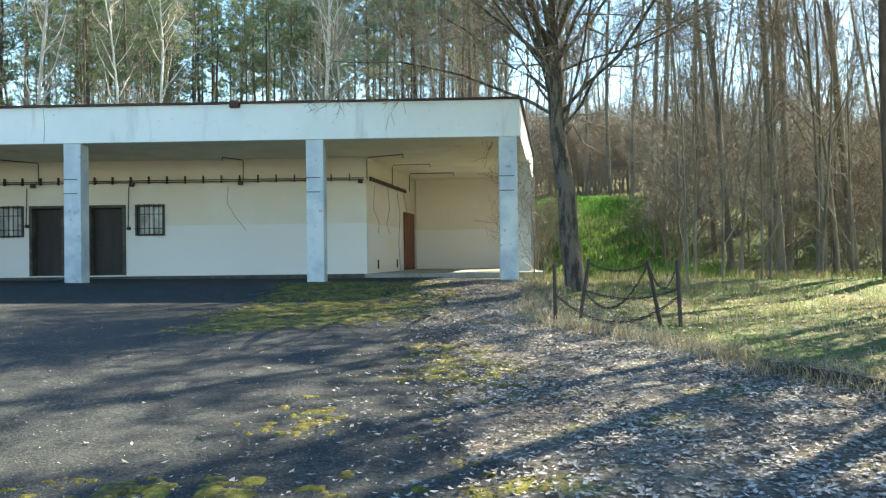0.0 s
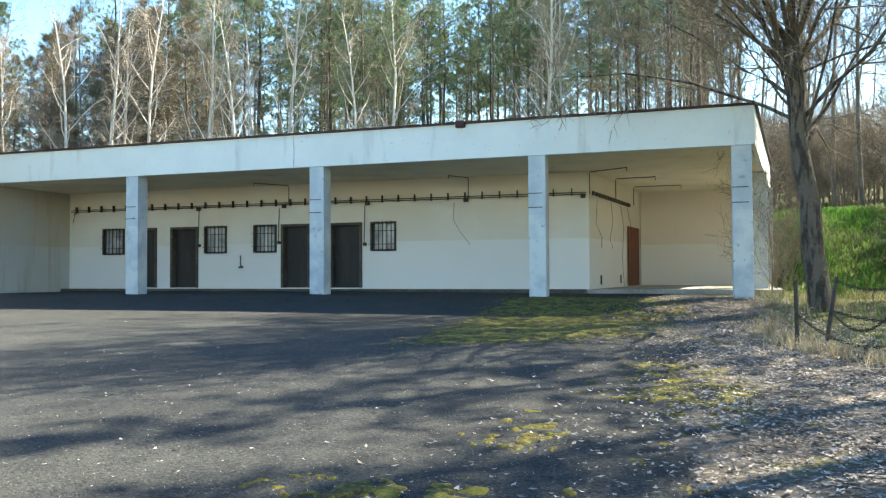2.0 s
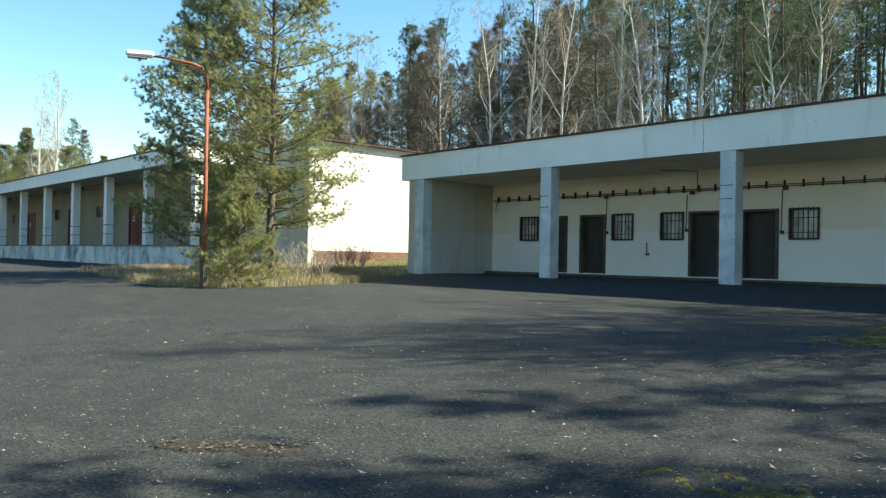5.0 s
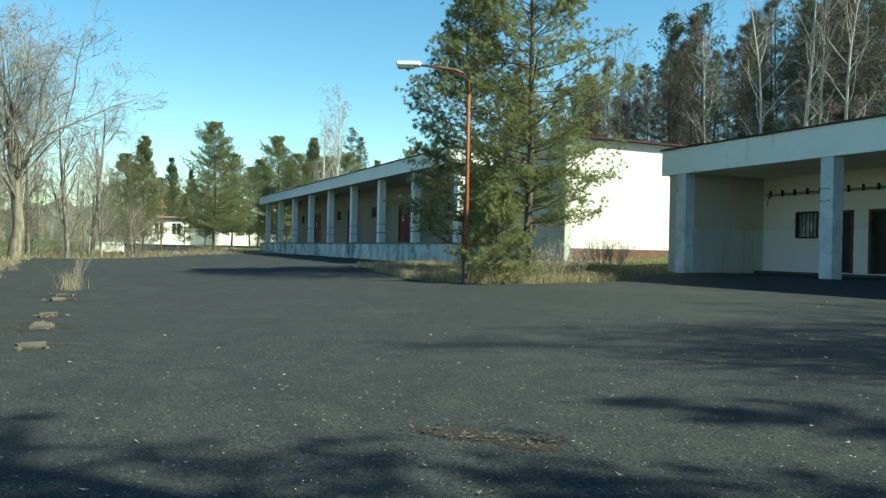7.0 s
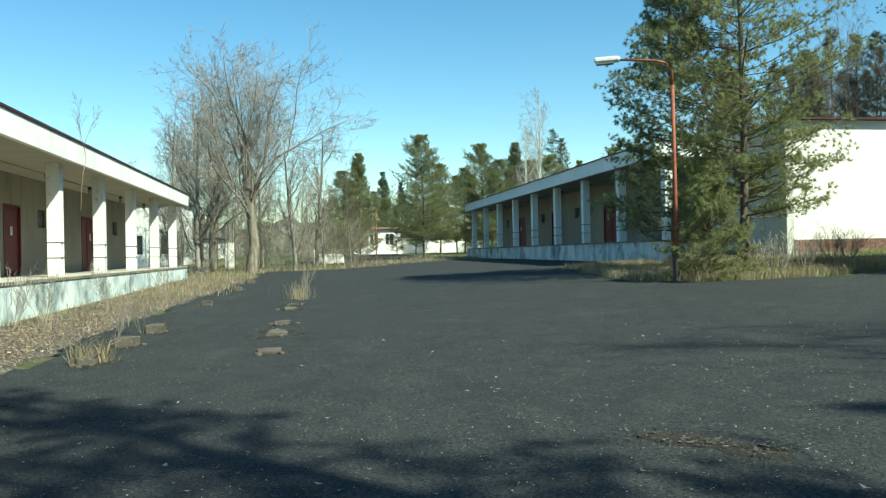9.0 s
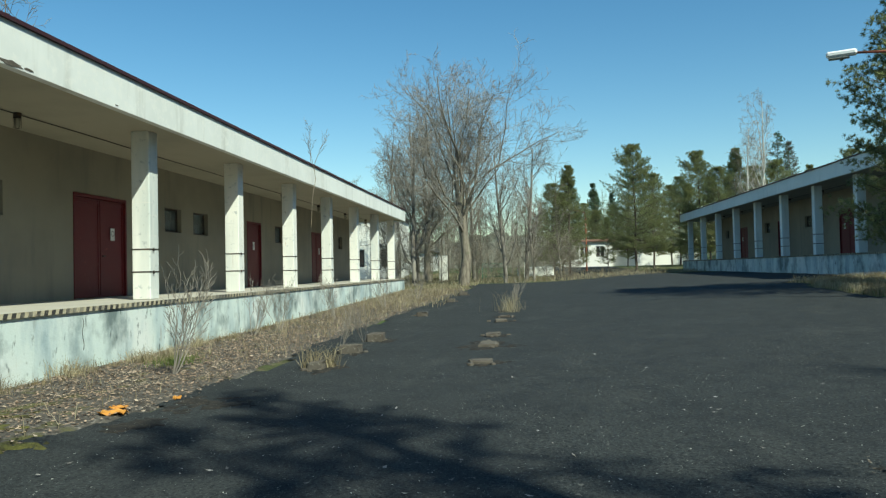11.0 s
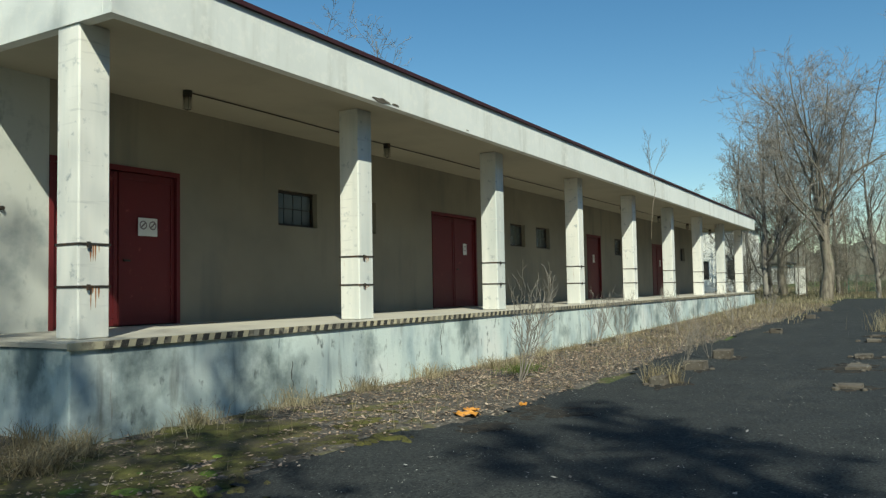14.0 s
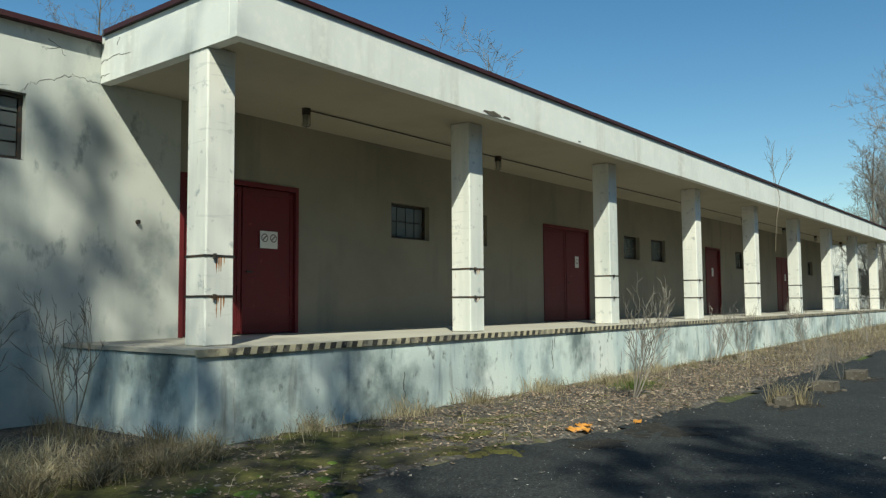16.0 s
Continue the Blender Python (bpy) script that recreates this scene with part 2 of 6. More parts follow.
M_concrete = material("concrete", (0.36, 0.35, 0.32), 0.9, [(1.2, (0.25, 0.25, 0.23), 0.45, 0.65, 5, ONE), (12, (0.45, 0.44, 0.4), 0.55, 0.7, 4, ONE)], [(40, 0.4, 0.01)])
M_deck = material("platform_deck_concrete", (0.42, 0.39, 0.33), 0.85, [(0.8, (0.36, 0.34, 0.3), 0.45, 0.7, 5, ONE)], [(40, 0.3, 0.008)])
M_reddoor = material("red_door_paint", (0.125, 0.016, 0.019), 0.55, [(0.9, (0.14, 0.018, 0.02), 0.45, 0.7, 4, ONE), (8, (0.26, 0.05, 0.045), 0.64, 0.75, 4, ONE)], [(20, 0.08, 0.004)])
M_brown = material("brown_door_paint", (0.2, 0.06, 0.03), 0.6, [(3, (0.12, 0.04, 0.02), 0.45, 0.7, 4, DRIP)])
M_darkdoor = material("dark_door_leaf", (0.035, 0.03, 0.027), 0.6, [(3, (0.055, 0.045, 0.04), 0.45, 0.7, 4, DRIP)])
M_steel = material("dark_steel", (0.06, 0.055, 0.05), 0.6, [(9, (0.13, 0.07, 0.04), 0.5, 0.7, 4, ONE)], metal=0.5)
M_rust = material("rusty_red_steel", (0.3, 0.09, 0.05), 0.7, [(6, (0.18, 0.07, 0.04), 0.45, 0.65, 4, ONE)])
M_red_edge = material("roof_edge_sheet", (0.045, 0.014, 0.016), 0.55, [(2, (0.05, 0.02, 0.02), 0.45, 0.7, 4, ONE)])
M_roof = material("bitumen_roof", (0.06, 0.058, 0.055), 0.9, [(0.8, (0.09, 0.085, 0.075), 0.45, 0.7, 4, ONE)])
M_cream = material("cream_edge_paint", (0.45, 0.4, 0.28), 0.8, [(8, (0.24, 0.21, 0.16), 0.5, 0.65, 4, ONE), (0.7, (0.2, 0.19, 0.16), 0.5, 0.62, 4, ONE)])
M_black = material("black_paint", (0.045, 0.043, 0.04), 0.8, [(8, (0.2, 0.18, 0.14), 0.55, 0.68, 4, ONE), (1.1, (0.24, 0.22, 0.17), 0.55, 0.66, 4, ONE)])
M_white = material("white_render", (0.78, 0.76, 0.7), 0.85, [(0.5, (0.68, 0.66, 0.6), 0.45, 0.75, 4, ONE)], [(25, 0.1, 0.01)])
M_sign = material("sign_enamel", (0.75, 0.73, 0.68), 0.4)
M_signred = material("sign_grey_print", (0.25, 0.2, 0.2), 0.5)
M_woods = material("distant_woods", (0.13, 0.125, 0.1), 1.0, [(0.05, (0.08, 0.095, 0.065), 0.42, 0.6, 6, ONE), (0.25, (0.17, 0.155, 0.13), 0.5, 0.7, 5, ONE)])
M_lampwhite = material("lamp_head_enamel", (0.8, 0.8, 0.78), 0.35)
M_glassy = material("lamp_glass", (0.35, 0.33, 0.27), 0.15, spec=0.5)
M_brick = material("brick_red", (0.21, 0.12, 0.09), 0.9, [(10, (0.14, 0.08, 0.06), 0.45, 0.7, 3, ONE)], per_object=0.3)
M_mortar = material("mortar", (0.32, 0.3, 0.27), 0.95, [(10, (0.22, 0.2, 0.18), 0.45, 0.7, 3, ONE)])
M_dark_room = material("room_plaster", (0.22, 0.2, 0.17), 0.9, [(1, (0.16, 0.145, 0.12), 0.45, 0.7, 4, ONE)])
M_bark = material("bark_grey_brown", (0.23, 0.2, 0.155), 0.95, [(6, (0.12, 0.1, 0.08), 0.42, 0.62, 5, (1, 1, 0.25)), (2, (0.14, 0.14, 0.09), 0.58, 0.72, 4, ONE)], [(18, 0.8, 0.03)], per_object=0.2)
M_bark_pale = material("bark_pale_grey", (0.27, 0.245, 0.21), 0.95, [(4, (0.1, 0.085, 0.07), 0.43, 0.6, 5, (1, 1, 0.4))], [(18, 0.6, 0.02)])
M_bark_dark = material("bark_rough_dark", (0.145, 0.115, 0.088), 0.95, [(9, (0.05, 0.04, 0.032), 0.47, 0.58, 6, (1, 1, 0.22)), (2, (0.12, 0.12, 0.075), 0.58, 0.72, 4, ONE)], [(14, 1.0, 0.05)])
M_birch = material("bark_birch", (0.54, 0.52, 0.47), 0.8, [(5, (0.1, 0.09, 0.08), 0.6, 0.66, 4, (1, 1, 2.5)), (1, (0.45, 0.42, 0.38), 0.45, 0.7, 4, ONE)], per_object=0.1)
M_twig = material("twig_grey", (0.17, 0.14, 0.11), 0.9, [(0.4, (0.23, 0.19, 0.14), 0.4, 0.65, 3, ONE)], island=0.25)
M_twig_dark = material("twig_dark", (0.2, 0.165, 0.12), 0.9, [(0.4, (0.19, 0.155, 0.11), 0.4, 0.65, 3, ONE)], island=0.25)
M_twig_pale = material("twig_pale", (0.31, 0.28, 0.24), 0.9, [(0.4, (0.28, 0.24, 0.2), 0.4, 0.65, 3, ONE)], island=0.25)
M_twig_brown = material("twig_brown", (0.24, 0.21, 0.165), 0.9, [(0.4, (0.14, 0.122, 0.095), 0.4, 0.65, 3, ONE)], island=0.3)
M_twig_red = material("twig_reddish", (0.28, 0.25, 0.215), 0.9, [(0.4, (0.2, 0.178, 0.15), 0.4, 0.65, 3, ONE)], island=0.25)
M_pinebark = material("bark_pine", (0.135, 0.105, 0.082), 0.95, [(5, (0.08, 0.065, 0.052), 0.42, 0.62, 5, (1, 1, 0.3))], [(15, 0.8, 0.03)], per_object=0.25)
M_needle = material("pine_needles", (0.3, 0.32, 0.15), 0.65, [(0.5, (0.23, 0.235, 0.11), 0.42, 0.62, 4, ONE), (2, (0.2, 0.23, 0.1), 0.5, 0.7, 3, ONE)], island=0.35, through=0.62)
M_needle_dark = material("forest_needles", (0.11, 0.175, 0.105), 0.7, [(0.4, (0.12, 0.16, 0.085), 0.42, 0.62, 4, ONE)], island=0.35, per_object=0.25, through=0.4)
M_larch = material("larch_twigs", (0.19, 0.165, 0.13), 0.85, [(0.4, (0.11, 0.105, 0.075), 0.42, 0.62, 4, ONE)], island=0.35, per_object=0.2, through=0.2)
M_drygrass = material("dry_grass", (0.4, 0.345, 0.23), 0.85, [(0.8, (0.25, 0.2, 0.12), 0.4, 0.6, 3, ONE)], island=0.4, through=0.35)
M_grass = material("green_grass", (0.14, 0.19, 0.05), 0.8, [(0.5, (0.2, 0.21, 0.075), 0.45, 0.62, 4, ONE), (3, (0.3, 0.26, 0.13), 0.56, 0.66, 3, ONE)], island=0.3, through=0.45)
M_moss = material("moss", (0.13, 0.12, 0.02), 0.95, [(5, (0.05, 0.044, 0.015), 0.4, 0.55, 5, ONE), (20, (0.19, 0.165, 0.03), 0.5, 0.7, 5, ONE)], [(40, 0.9, 0.02)])
M_moss_dark = material("dark_moss", (0.1, 0.095, 0.025), 0.95, [(4, (0.035, 0.03, 0.014), 0.42, 0.6, 6, ONE), (1.2, (0.09, 0.075, 0.045), 0.5, 0.62, 5, ONE), (22, (0.14, 0.13, 0.03), 0.56, 0.72, 5, ONE)], [(40, 0.9, 0.02)])
M_leaf = material("dead_leaf", (0.235, 0.21, 0.19), 0.6, [(1.5, (0.31, 0.297, 0.285), 0.45, 0.65, 3, ONE), (0.6, (0.15, 0.11, 0.085), 0.55, 0.7, 3, ONE)], island=0.5, spec=0.4)
M_leaf_brown = material("brown_leaf", (0.27, 0.195, 0.14), 0.8, [(1.5, (0.42, 0.34, 0.26), 0.5, 0.65, 3, ONE)], island=0.5)
M_lush = material("lush_grass", (0.06, 0.17, 0.03), 0.8, [(0.6, (0.12, 0.2, 0.05), 0.45, 0.62, 4, ONE)], island=0.3, through=0.45)
M_grit = material("pale_grit", (0.45, 0.44, 0.4), 0.9, [(8, (0.3, 0.29, 0.26), 0.45, 0.65, 3, ONE)], island=0.3)
M_dirt = material("dirt_rubble", (0.02, 0.018, 0.015), 0.95, [(9, (0.04, 0.032, 0.025), 0.5, 0.66, 4, ONE), (30, (0.12, 0.1, 0.08), 0.62, 0.7, 3, ONE)], [(25, 0.9, 0.02)])
M_footing = material("dirty_concrete", (0.11, 0.096, 0.078), 0.95, [(3, (0.075, 0.062, 0.05), 0.42, 0.62, 5, ONE), (16, (0.23, 0.21, 0.18), 0.58, 0.72, 4, ONE)], [(30, 0.6, 0.015)])
M_orange = material("orange_plastic", (0.55, 0.25, 0.05), 0.6, [(9, (0.4, 0.16, 0.03), 0.5, 0.7, 3, ONE)])


def glass(name, tint, rough=0.08):
    m = bpy.data.materials.new(name)
    m.use_nodes = True
    bs = m.node_tree.nodes["Principled BSDF"]
    bs.inputs["Base Color"].default_value = (*tint, 1)
    bs.inputs["Roughness"].default_value = rough
    bs.inputs["Transmission Weight"].default_value = 0.5
    bs.inputs["IOR"].default_value = 1.45
    return m


M_pane = material("dusty_window_glass", (0.55, 0.55, 0.52), 0.2, [(2.5, (0.3, 0.305, 0.3), 0.4, 0.62, 3, ONE), (1.1, (0.65, 0.65, 0.62), 0.58, 0.66, 2, ONE)], spec=0.5)
M_block = glass("glass_block", (0.2, 0.22, 0.22), 0.25)


# ---------------------------------------------------------------- ground
def south_edge(x):
    """Where the asphalt gives way to the overgrown strip along the south platform."""
    return np.interp(x, [-50, -30, -20, -15, -9, -7, -4], [-3.5, -4.2, -4.6, -4.5, -4.5, -5.0, -4.9])


def on_asphalt(x, y):
    """Below zero on the asphalt yard, above zero on grass."""
    wob = 0.25 * np.sin(x * 1.3 + 2 * np.sin(y * 0.7)) + 0.2 * np.sin(y * 2.1 + x * 0.6)
    d = south_edge(x) - y                                          # strip along the south platform
    edge_x = np.interp(y, [-60, -4, 4, 7, 8.2, 9.4, 11.5, 16, 19, 40], [9.0, 6.5, 5.2, 3.8, 3.05, 2.6, 1.1, 0.2, 0.5, 0.5])
    d = np.maximum(d, x - edge_x)
    isl = np.minimum(np.minimum(-20.9 - x, y - (9.9 + 0.25 * np.clip(x + 24, 0, 9) + 0.12 * np.abs(x + 26))), 60.0)
    isl = np.minimum(isl, x + 33.5)
    d = np.maximum(d, isl)
    d = np.maximum(d, np.where(x < -33, y - 15.4, -9.0))
    d = np.maximum(d, np.where(x > -22.2, y - 22.9, np.where(x > -33, y - 15.2, -9.0)))
    d = np.maximum(d, -58.0 - x - 0.6 * np.clip(y - 2, 0, 12))
    return d + wob * 0.7


def sheet(name, xs, ys, lift, mat, keep=None):
    gx, gy = np.meshgrid(xs, ys)
    z = ground_z(gx, gy) + lift
    z = z + 0.012 * np.sin(gx * 1.9 + 1.1 * gy) * np.cos(gy * 1.3)
    verts = np.stack([gx, gy, z], -1).reshape(-1, 3)
    nx, ny = len(xs), len(ys)
    i, j = np.meshgrid(np.arange(nx - 1), np.arange(ny - 1))
    a = (j * nx + i).ravel()
    faces = np.stack([a, a + 1, a + nx + 1, a + nx], -1)
    if keep is not None:
        cx, cy = (gx[:-1, :-1] + gx[1:, 1:]) / 2, (gy[:-1, :-1] + gy[1:, 1:]) / 2
        faces = faces[keep(cx, cy).ravel()]
        used = np.unique(faces)
        remap = -np.ones(len(verts), int)
        remap[used] = np.arange(len(used))
        verts, faces = verts[used], remap[faces]
    return raw(name, verts.tolist(), faces.tolist(), mat, smooth=True)


def graded(a, lo, hi, b, step, n):
    """Grid lines: fine between lo and hi, ever coarser out to a and b."""
    left = lo - (lo - a) * (np.linspace(1, 0, n, endpoint=False) ** 2.2)
    right = hi + (b - hi) * (np.linspace(0, 1, n + 1)[1:] ** 2.2)
    return np.concatenate([left, np.arange(lo, hi + step / 2, step), right])


ground = sheet("ground", graded(-900, -90, 30, 900, 0.8, 26), graded(-900, -14, 60, 900, 0.8, 26), -0.03, M_soil)
tagged(ground, "rough ground with patchy grass, moss and soil", "ground", kind="structure")
road = sheet("road", np.arange(-62, 9.5, 0.2), np.arange(-30, 23.0, 0.2), 0.0, M_asphalt,
             lambda x, y: on_asphalt(x, y) < 0)
tagged(road, "cracked dark grey asphalt yard with pale grit", "asphalt yard", kind="structure")
road_far = sheet("road_far", np.arange(-140, -60, 1.0), np.arange(2.5, 12.5, 1.0), -0.01, M_asphalt)
tagged(road_far, "worn asphalt lane leading away", "road", kind="structure")


# ---------------------------------------------------------------- the two loading halls
BAY = 5.42
DOORS = [(1.33, 3.74), (12.2, 14.72), (24.1, 25.75), (33.5, 35.6)]
WINDOWS = [(6.24, 7.46), (8.38, 9.64), (17.05, 18.2), (19.1, 20.3), (27.6, 28.8), (37.0, 38.0), (39.3, 40.3)]


def window_unit(parent, put, u0, u1, w0, w1, v, cols=6, rows=4, sill_mat=None):
    """Glass-block window set in the wall, with a thin frame, mullions and a sill."""
    win = part("window", wall_mesh(bmesh.new(), u0, u1, w0, w1, v + 0.06, v + 0.12, [(u0 + 0.05, u1 - 0.05, w0 + 0.05, w1 - 0.05)], put), M_steel, parent)
    du, dw = (u1 - u0 - 0.1) / cols, (w1 - w0 - 0.1) / rows
    for i in range(cols):
        for j in range(rows):
            a, b = u0 + 0.05 + i * du, w0 + 0.05 + j * dw
            bm = bmesh.new()
            p0, p1 = put(a + 0.012, v + 0.085, b + 0.012), put(a + du - 0.012, v + 0.15, b + dw - 0.012)
            box(bm, p0[0], p1[0], p0[1], p1[1], p0[2], p1[2])
            part("glass_block", bm, M_block, win)
    p0, p1 = put(u0 + 0.04, v + 0.16, w0 + 0.04), put(u1 - 0.04, v + 0.18, w1 - 0.04)
    part("backing", boxed(p0[0], p1[0], p0[1], p1[1], p0[2], p1[2]), M_darkdoor, win)
    p0, p1 = put(u0 + 0.01, v - 0.03, w0 - 0.03), put(u1 - 0.01, v + 0.06, w0 + 0.012)
    part("sill", boxed(p0[0], p1[0], p0[1], p1[1], p0[2], p1[2], bevel=0.006), sill_mat or M_red_edge, win)
    return win


def red_door(put, u0, u1, w1, v, leaves, sign):
    """A sheet-steel door with a frame, its leaves, hinges, handle and sign."""
    door = tagged(new("metal_door"), "closed dark red steel door of the loading platform", "door", group="red platform doors")

    def pb(name, a, b, c, d, e, f, mat, parent=door, bevel=0.0):
        p0, p1 = put(a, c, e), put(b, d, f)
        return part(name, boxed(p0[0], p1[0], p0[1], p1[1], p0[2], p1[2], bevel=bevel), mat, parent)
    door.location = put((u0 + u1) / 2, v + 0.05, 0.0)
    inv = Matrix.Translation(-Vector(door.location))
    made = [pb("frame", u0, u0 + 0.07, v - 0.02, v + 0.14, 0, w1, M_reddoor), pb("frame", u1 - 0.07, u1, v - 0.02, v + 0.14, 0, w1, M_reddoor),
            pb("frame", u0 + 0.07, u1 - 0.07, v - 0.02, v + 0.14, w1 - 0.08, w1, M_reddoor)]
    n = leaves
    wd = (u1 - u0 - 0.14) / n
    for k in range(n):
        a = u0 + 0.07 + k * wd
        leaf = pb("leaf", a + 0.008, a + wd - 0.008, v + 0.05, v + 0.09, 0.015, w1 - 0.09, M_reddoor, bevel=0.006)
        made.append(leaf)
        for q in (0.05, 0.34, 1.0):
            pb("rail", a + 0.05, a + wd - 0.05, v + 0.036, v + 0.05, 0.03 + q * (w1 - 0.24), 0.09 + q * (w1 - 0.24), M_reddoor, leaf)
        for q in (0.015, wd - 0.085):
            pb("stile", a + q, a + q + 0.07, v + 0.034, v + 0.05, 0.05, w1 - 0.12, M_reddoor, leaf)
        if k == n - 1:
            pb("handle", a + 0.09, a + 0.21, v + 0.0, v + 0.03, 1.05, 1.08, M_steel, leaf)
            if sign:
                s = sign
                sg = pb("sign", a + wd * 0.5 - s, a + wd * 0.5 + s, v + 0.022, v + 0.03, 1.48, 1.48 + (0.3 if s > 0.15 else 0.32), M_sign, leaf)
                for q in ((-0.5, 0.5) if s > 0.15 else (0.0,)):
                    c = put(a + wd * 0.5 + q * s, v + 0.018, 1.66)
                    bm = bmesh.new()
                    ring = [bm.verts.new((c[0] + 0.075 * math.cos(t), c[1], c[2] + 0.075 * math.sin(t))) for t in np.linspace(0, 2 * math.pi, 24, endpoint=False)]
                    inner = [bm.verts.new((c[0] + 0.055 * math.cos(t), c[1], c[2] + 0.055 * math.sin(t))) for t in np.linspace(0, 2 * math.pi, 24, endpoint=False)]
                    for i in range(24):
                        bm.faces.new((ring[i], ring[(i + 1) % 24], inner[(i + 1) % 24], inner[i]))
                    if s > 0.15:
                        d = 0.05
                        bm.faces.new([bm.verts.new((c[0] + x, c[1], c[2] + z)) for x, z in ((-d - .01, d - .01), (-d + .01, d + .01), (d + .01, -d + .01), (d - .01, -d - .01))])
                    part("symbol", bm, M_signred, sg)
    for o in made:
        o.matrix_parent_inverse = inv
    return door


def loading_hall(name, x0, y0, zp, s, base, label):
    """A long hall with a raised platform and a pillared canopy. x0, y0: the canopy's east corner; s: -1 or 1, the side it lies on."""
    def put(u, v, w):
        return (x0 - u, y0 + s * v, zp + w)

    def pb(nm, a, b, c, d, e, f, mat, parent, bevel=0.0, label=""):
        p0, p1 = put(a, c, e), put(b, d, f)
        return part(nm, boxed(p0[0], p1[0], p0[1], p1[1], p0[2], p1[2], bevel=bevel), mat, parent, label)
    hall = tagged(new(name), label, "warehouse", kind="structure")
    U1 = 44.0
    top = 4.3 + (0.25 if s > 0 else 0.0)      # wall head of the main block
    holes = [(a, b, -0.001, 2.6) for a, b in DOORS] + [(a, b, 1.86, 2.6) for a, b in WINDOWS] + [(-3.4, -1.02, 2.45, 3.36)]
    holes = [h if h[2] > 0 else (h[0], h[1], 0.0, h[3]) for h in holes]
    # one render in two tones, shaded and sunlit, split at the door jamb
    part("wall", wall_mesh(bmesh.new(), 1.333, U1, base, top, 3.2, 3.5, holes[:-1], put), M_hall_shade_tone, hall)
    part("wall", wall_mesh(bmesh.new(), -4.8, 1.33, base, top, 3.2, 3.5, holes[-1:], put), M_hall_lit_tone, hall)
    pb("wall", -4.8, -4.5, 3.505, 15, base, top, M_white if s > 0 else M_hall_shade_tone, hall)
    pb("wall", U1 - 0.3, U1, 3.505, 15, base, top, M_white, hall)
    pb("wall", -4.495, U1 - 0.305, 14.7, 15, base, top, M_hall_shade_tone, hall)
    pb("floor_slab", -4.49, U1 - 0.31, 3.51, 14.69, -0.2, 0.0, M_concrete, hall)
    pb("roof", -5.0, U1 + 0.6, 3.17, 15.1, top + 0.01, top + 0.06, M_roof, hall)
    pb("roof_edge", -5.08, -0.06, 3.06, 3.165, top, top + 0.075, M_red_edge, hall)
    pb("roof_edge", -5.08, -4.98, 3.17, 15.2, top, top + 0.075, M_red_edge, hall)
    pb("roof", -0.02, U1 + 0.6, 0.02, 3.16, 4.405, 4.44, M_roof, hall)
    pb("roof_edge", -0.05, U1 + 0.63, -0.05, 0.015, 4.402, 4.468, M_red_edge, hall)
    pb("roof_edge", -0.055, -0.02, 0.02, 3.05, 4.402, 4.468, M_red_edge, hall)
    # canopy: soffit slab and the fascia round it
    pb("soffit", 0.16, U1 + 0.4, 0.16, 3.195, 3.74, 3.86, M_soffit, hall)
    pb("fascia", 0.0, U1 + 0.6, 0.0, 0.155, 3.71, 4.4, M_plaster if s < 0 else M_fascia, hall, bevel=0.004)
    pb("fascia", 0.0, 0.155, 0.157, 3.195, 3.71, 4.4, M_plaster if s < 0 else M_fascia, hall, bevel=0.004)
    pb("fascia", U1 + 0.45, U1 + 0.6, 0.16, 3.195, 3.71, 4.4, M_plaster if s < 0 else M_fascia, hall, bevel=0.004)
    # platform
    pb("platform", -0.42, U1 + 0.3, 0.1, 3.195, base, -0.06, M_plinth, hall, bevel=0.015)
    pb("platform_deck", -0.45, U1 + 0.3, 0.1, 3.195, -0.055, 0.0, M_deck, hall)
    pb("edge_angle", -0.45, U1 + 0.3, 0.062, 0.096, -0.082, 0.004, M_cream, hall)
    bm = bmesh.new()
    for k in range(2, int((U1 + 0.6) / 0.2)):
        a = -0.42 + k * 0.2
        p = [put(a + du, 0.058, w) for du, w in ((0, -0.08), (0.1, -0.08), (0.125, 0.002), (0.025, 0.002))]
        q = [put(a + du, 0.061, w) for du, w in ((0, -0.08), (0.1, -0.08), (0.125, 0.002), (0.025, 0.002))]
        vs = [bm.verts.new(x) for x in p + q]
        bm.faces.new(vs[:4])
        for i in range(4):
            bm.faces.new((vs[i], vs[(i + 1) % 4], vs[4 + (i + 1) % 4], vs[4 + i]))
    st = part("hazard_stripes", bm, M_black, hall)
    st["kind"] = "stuff"
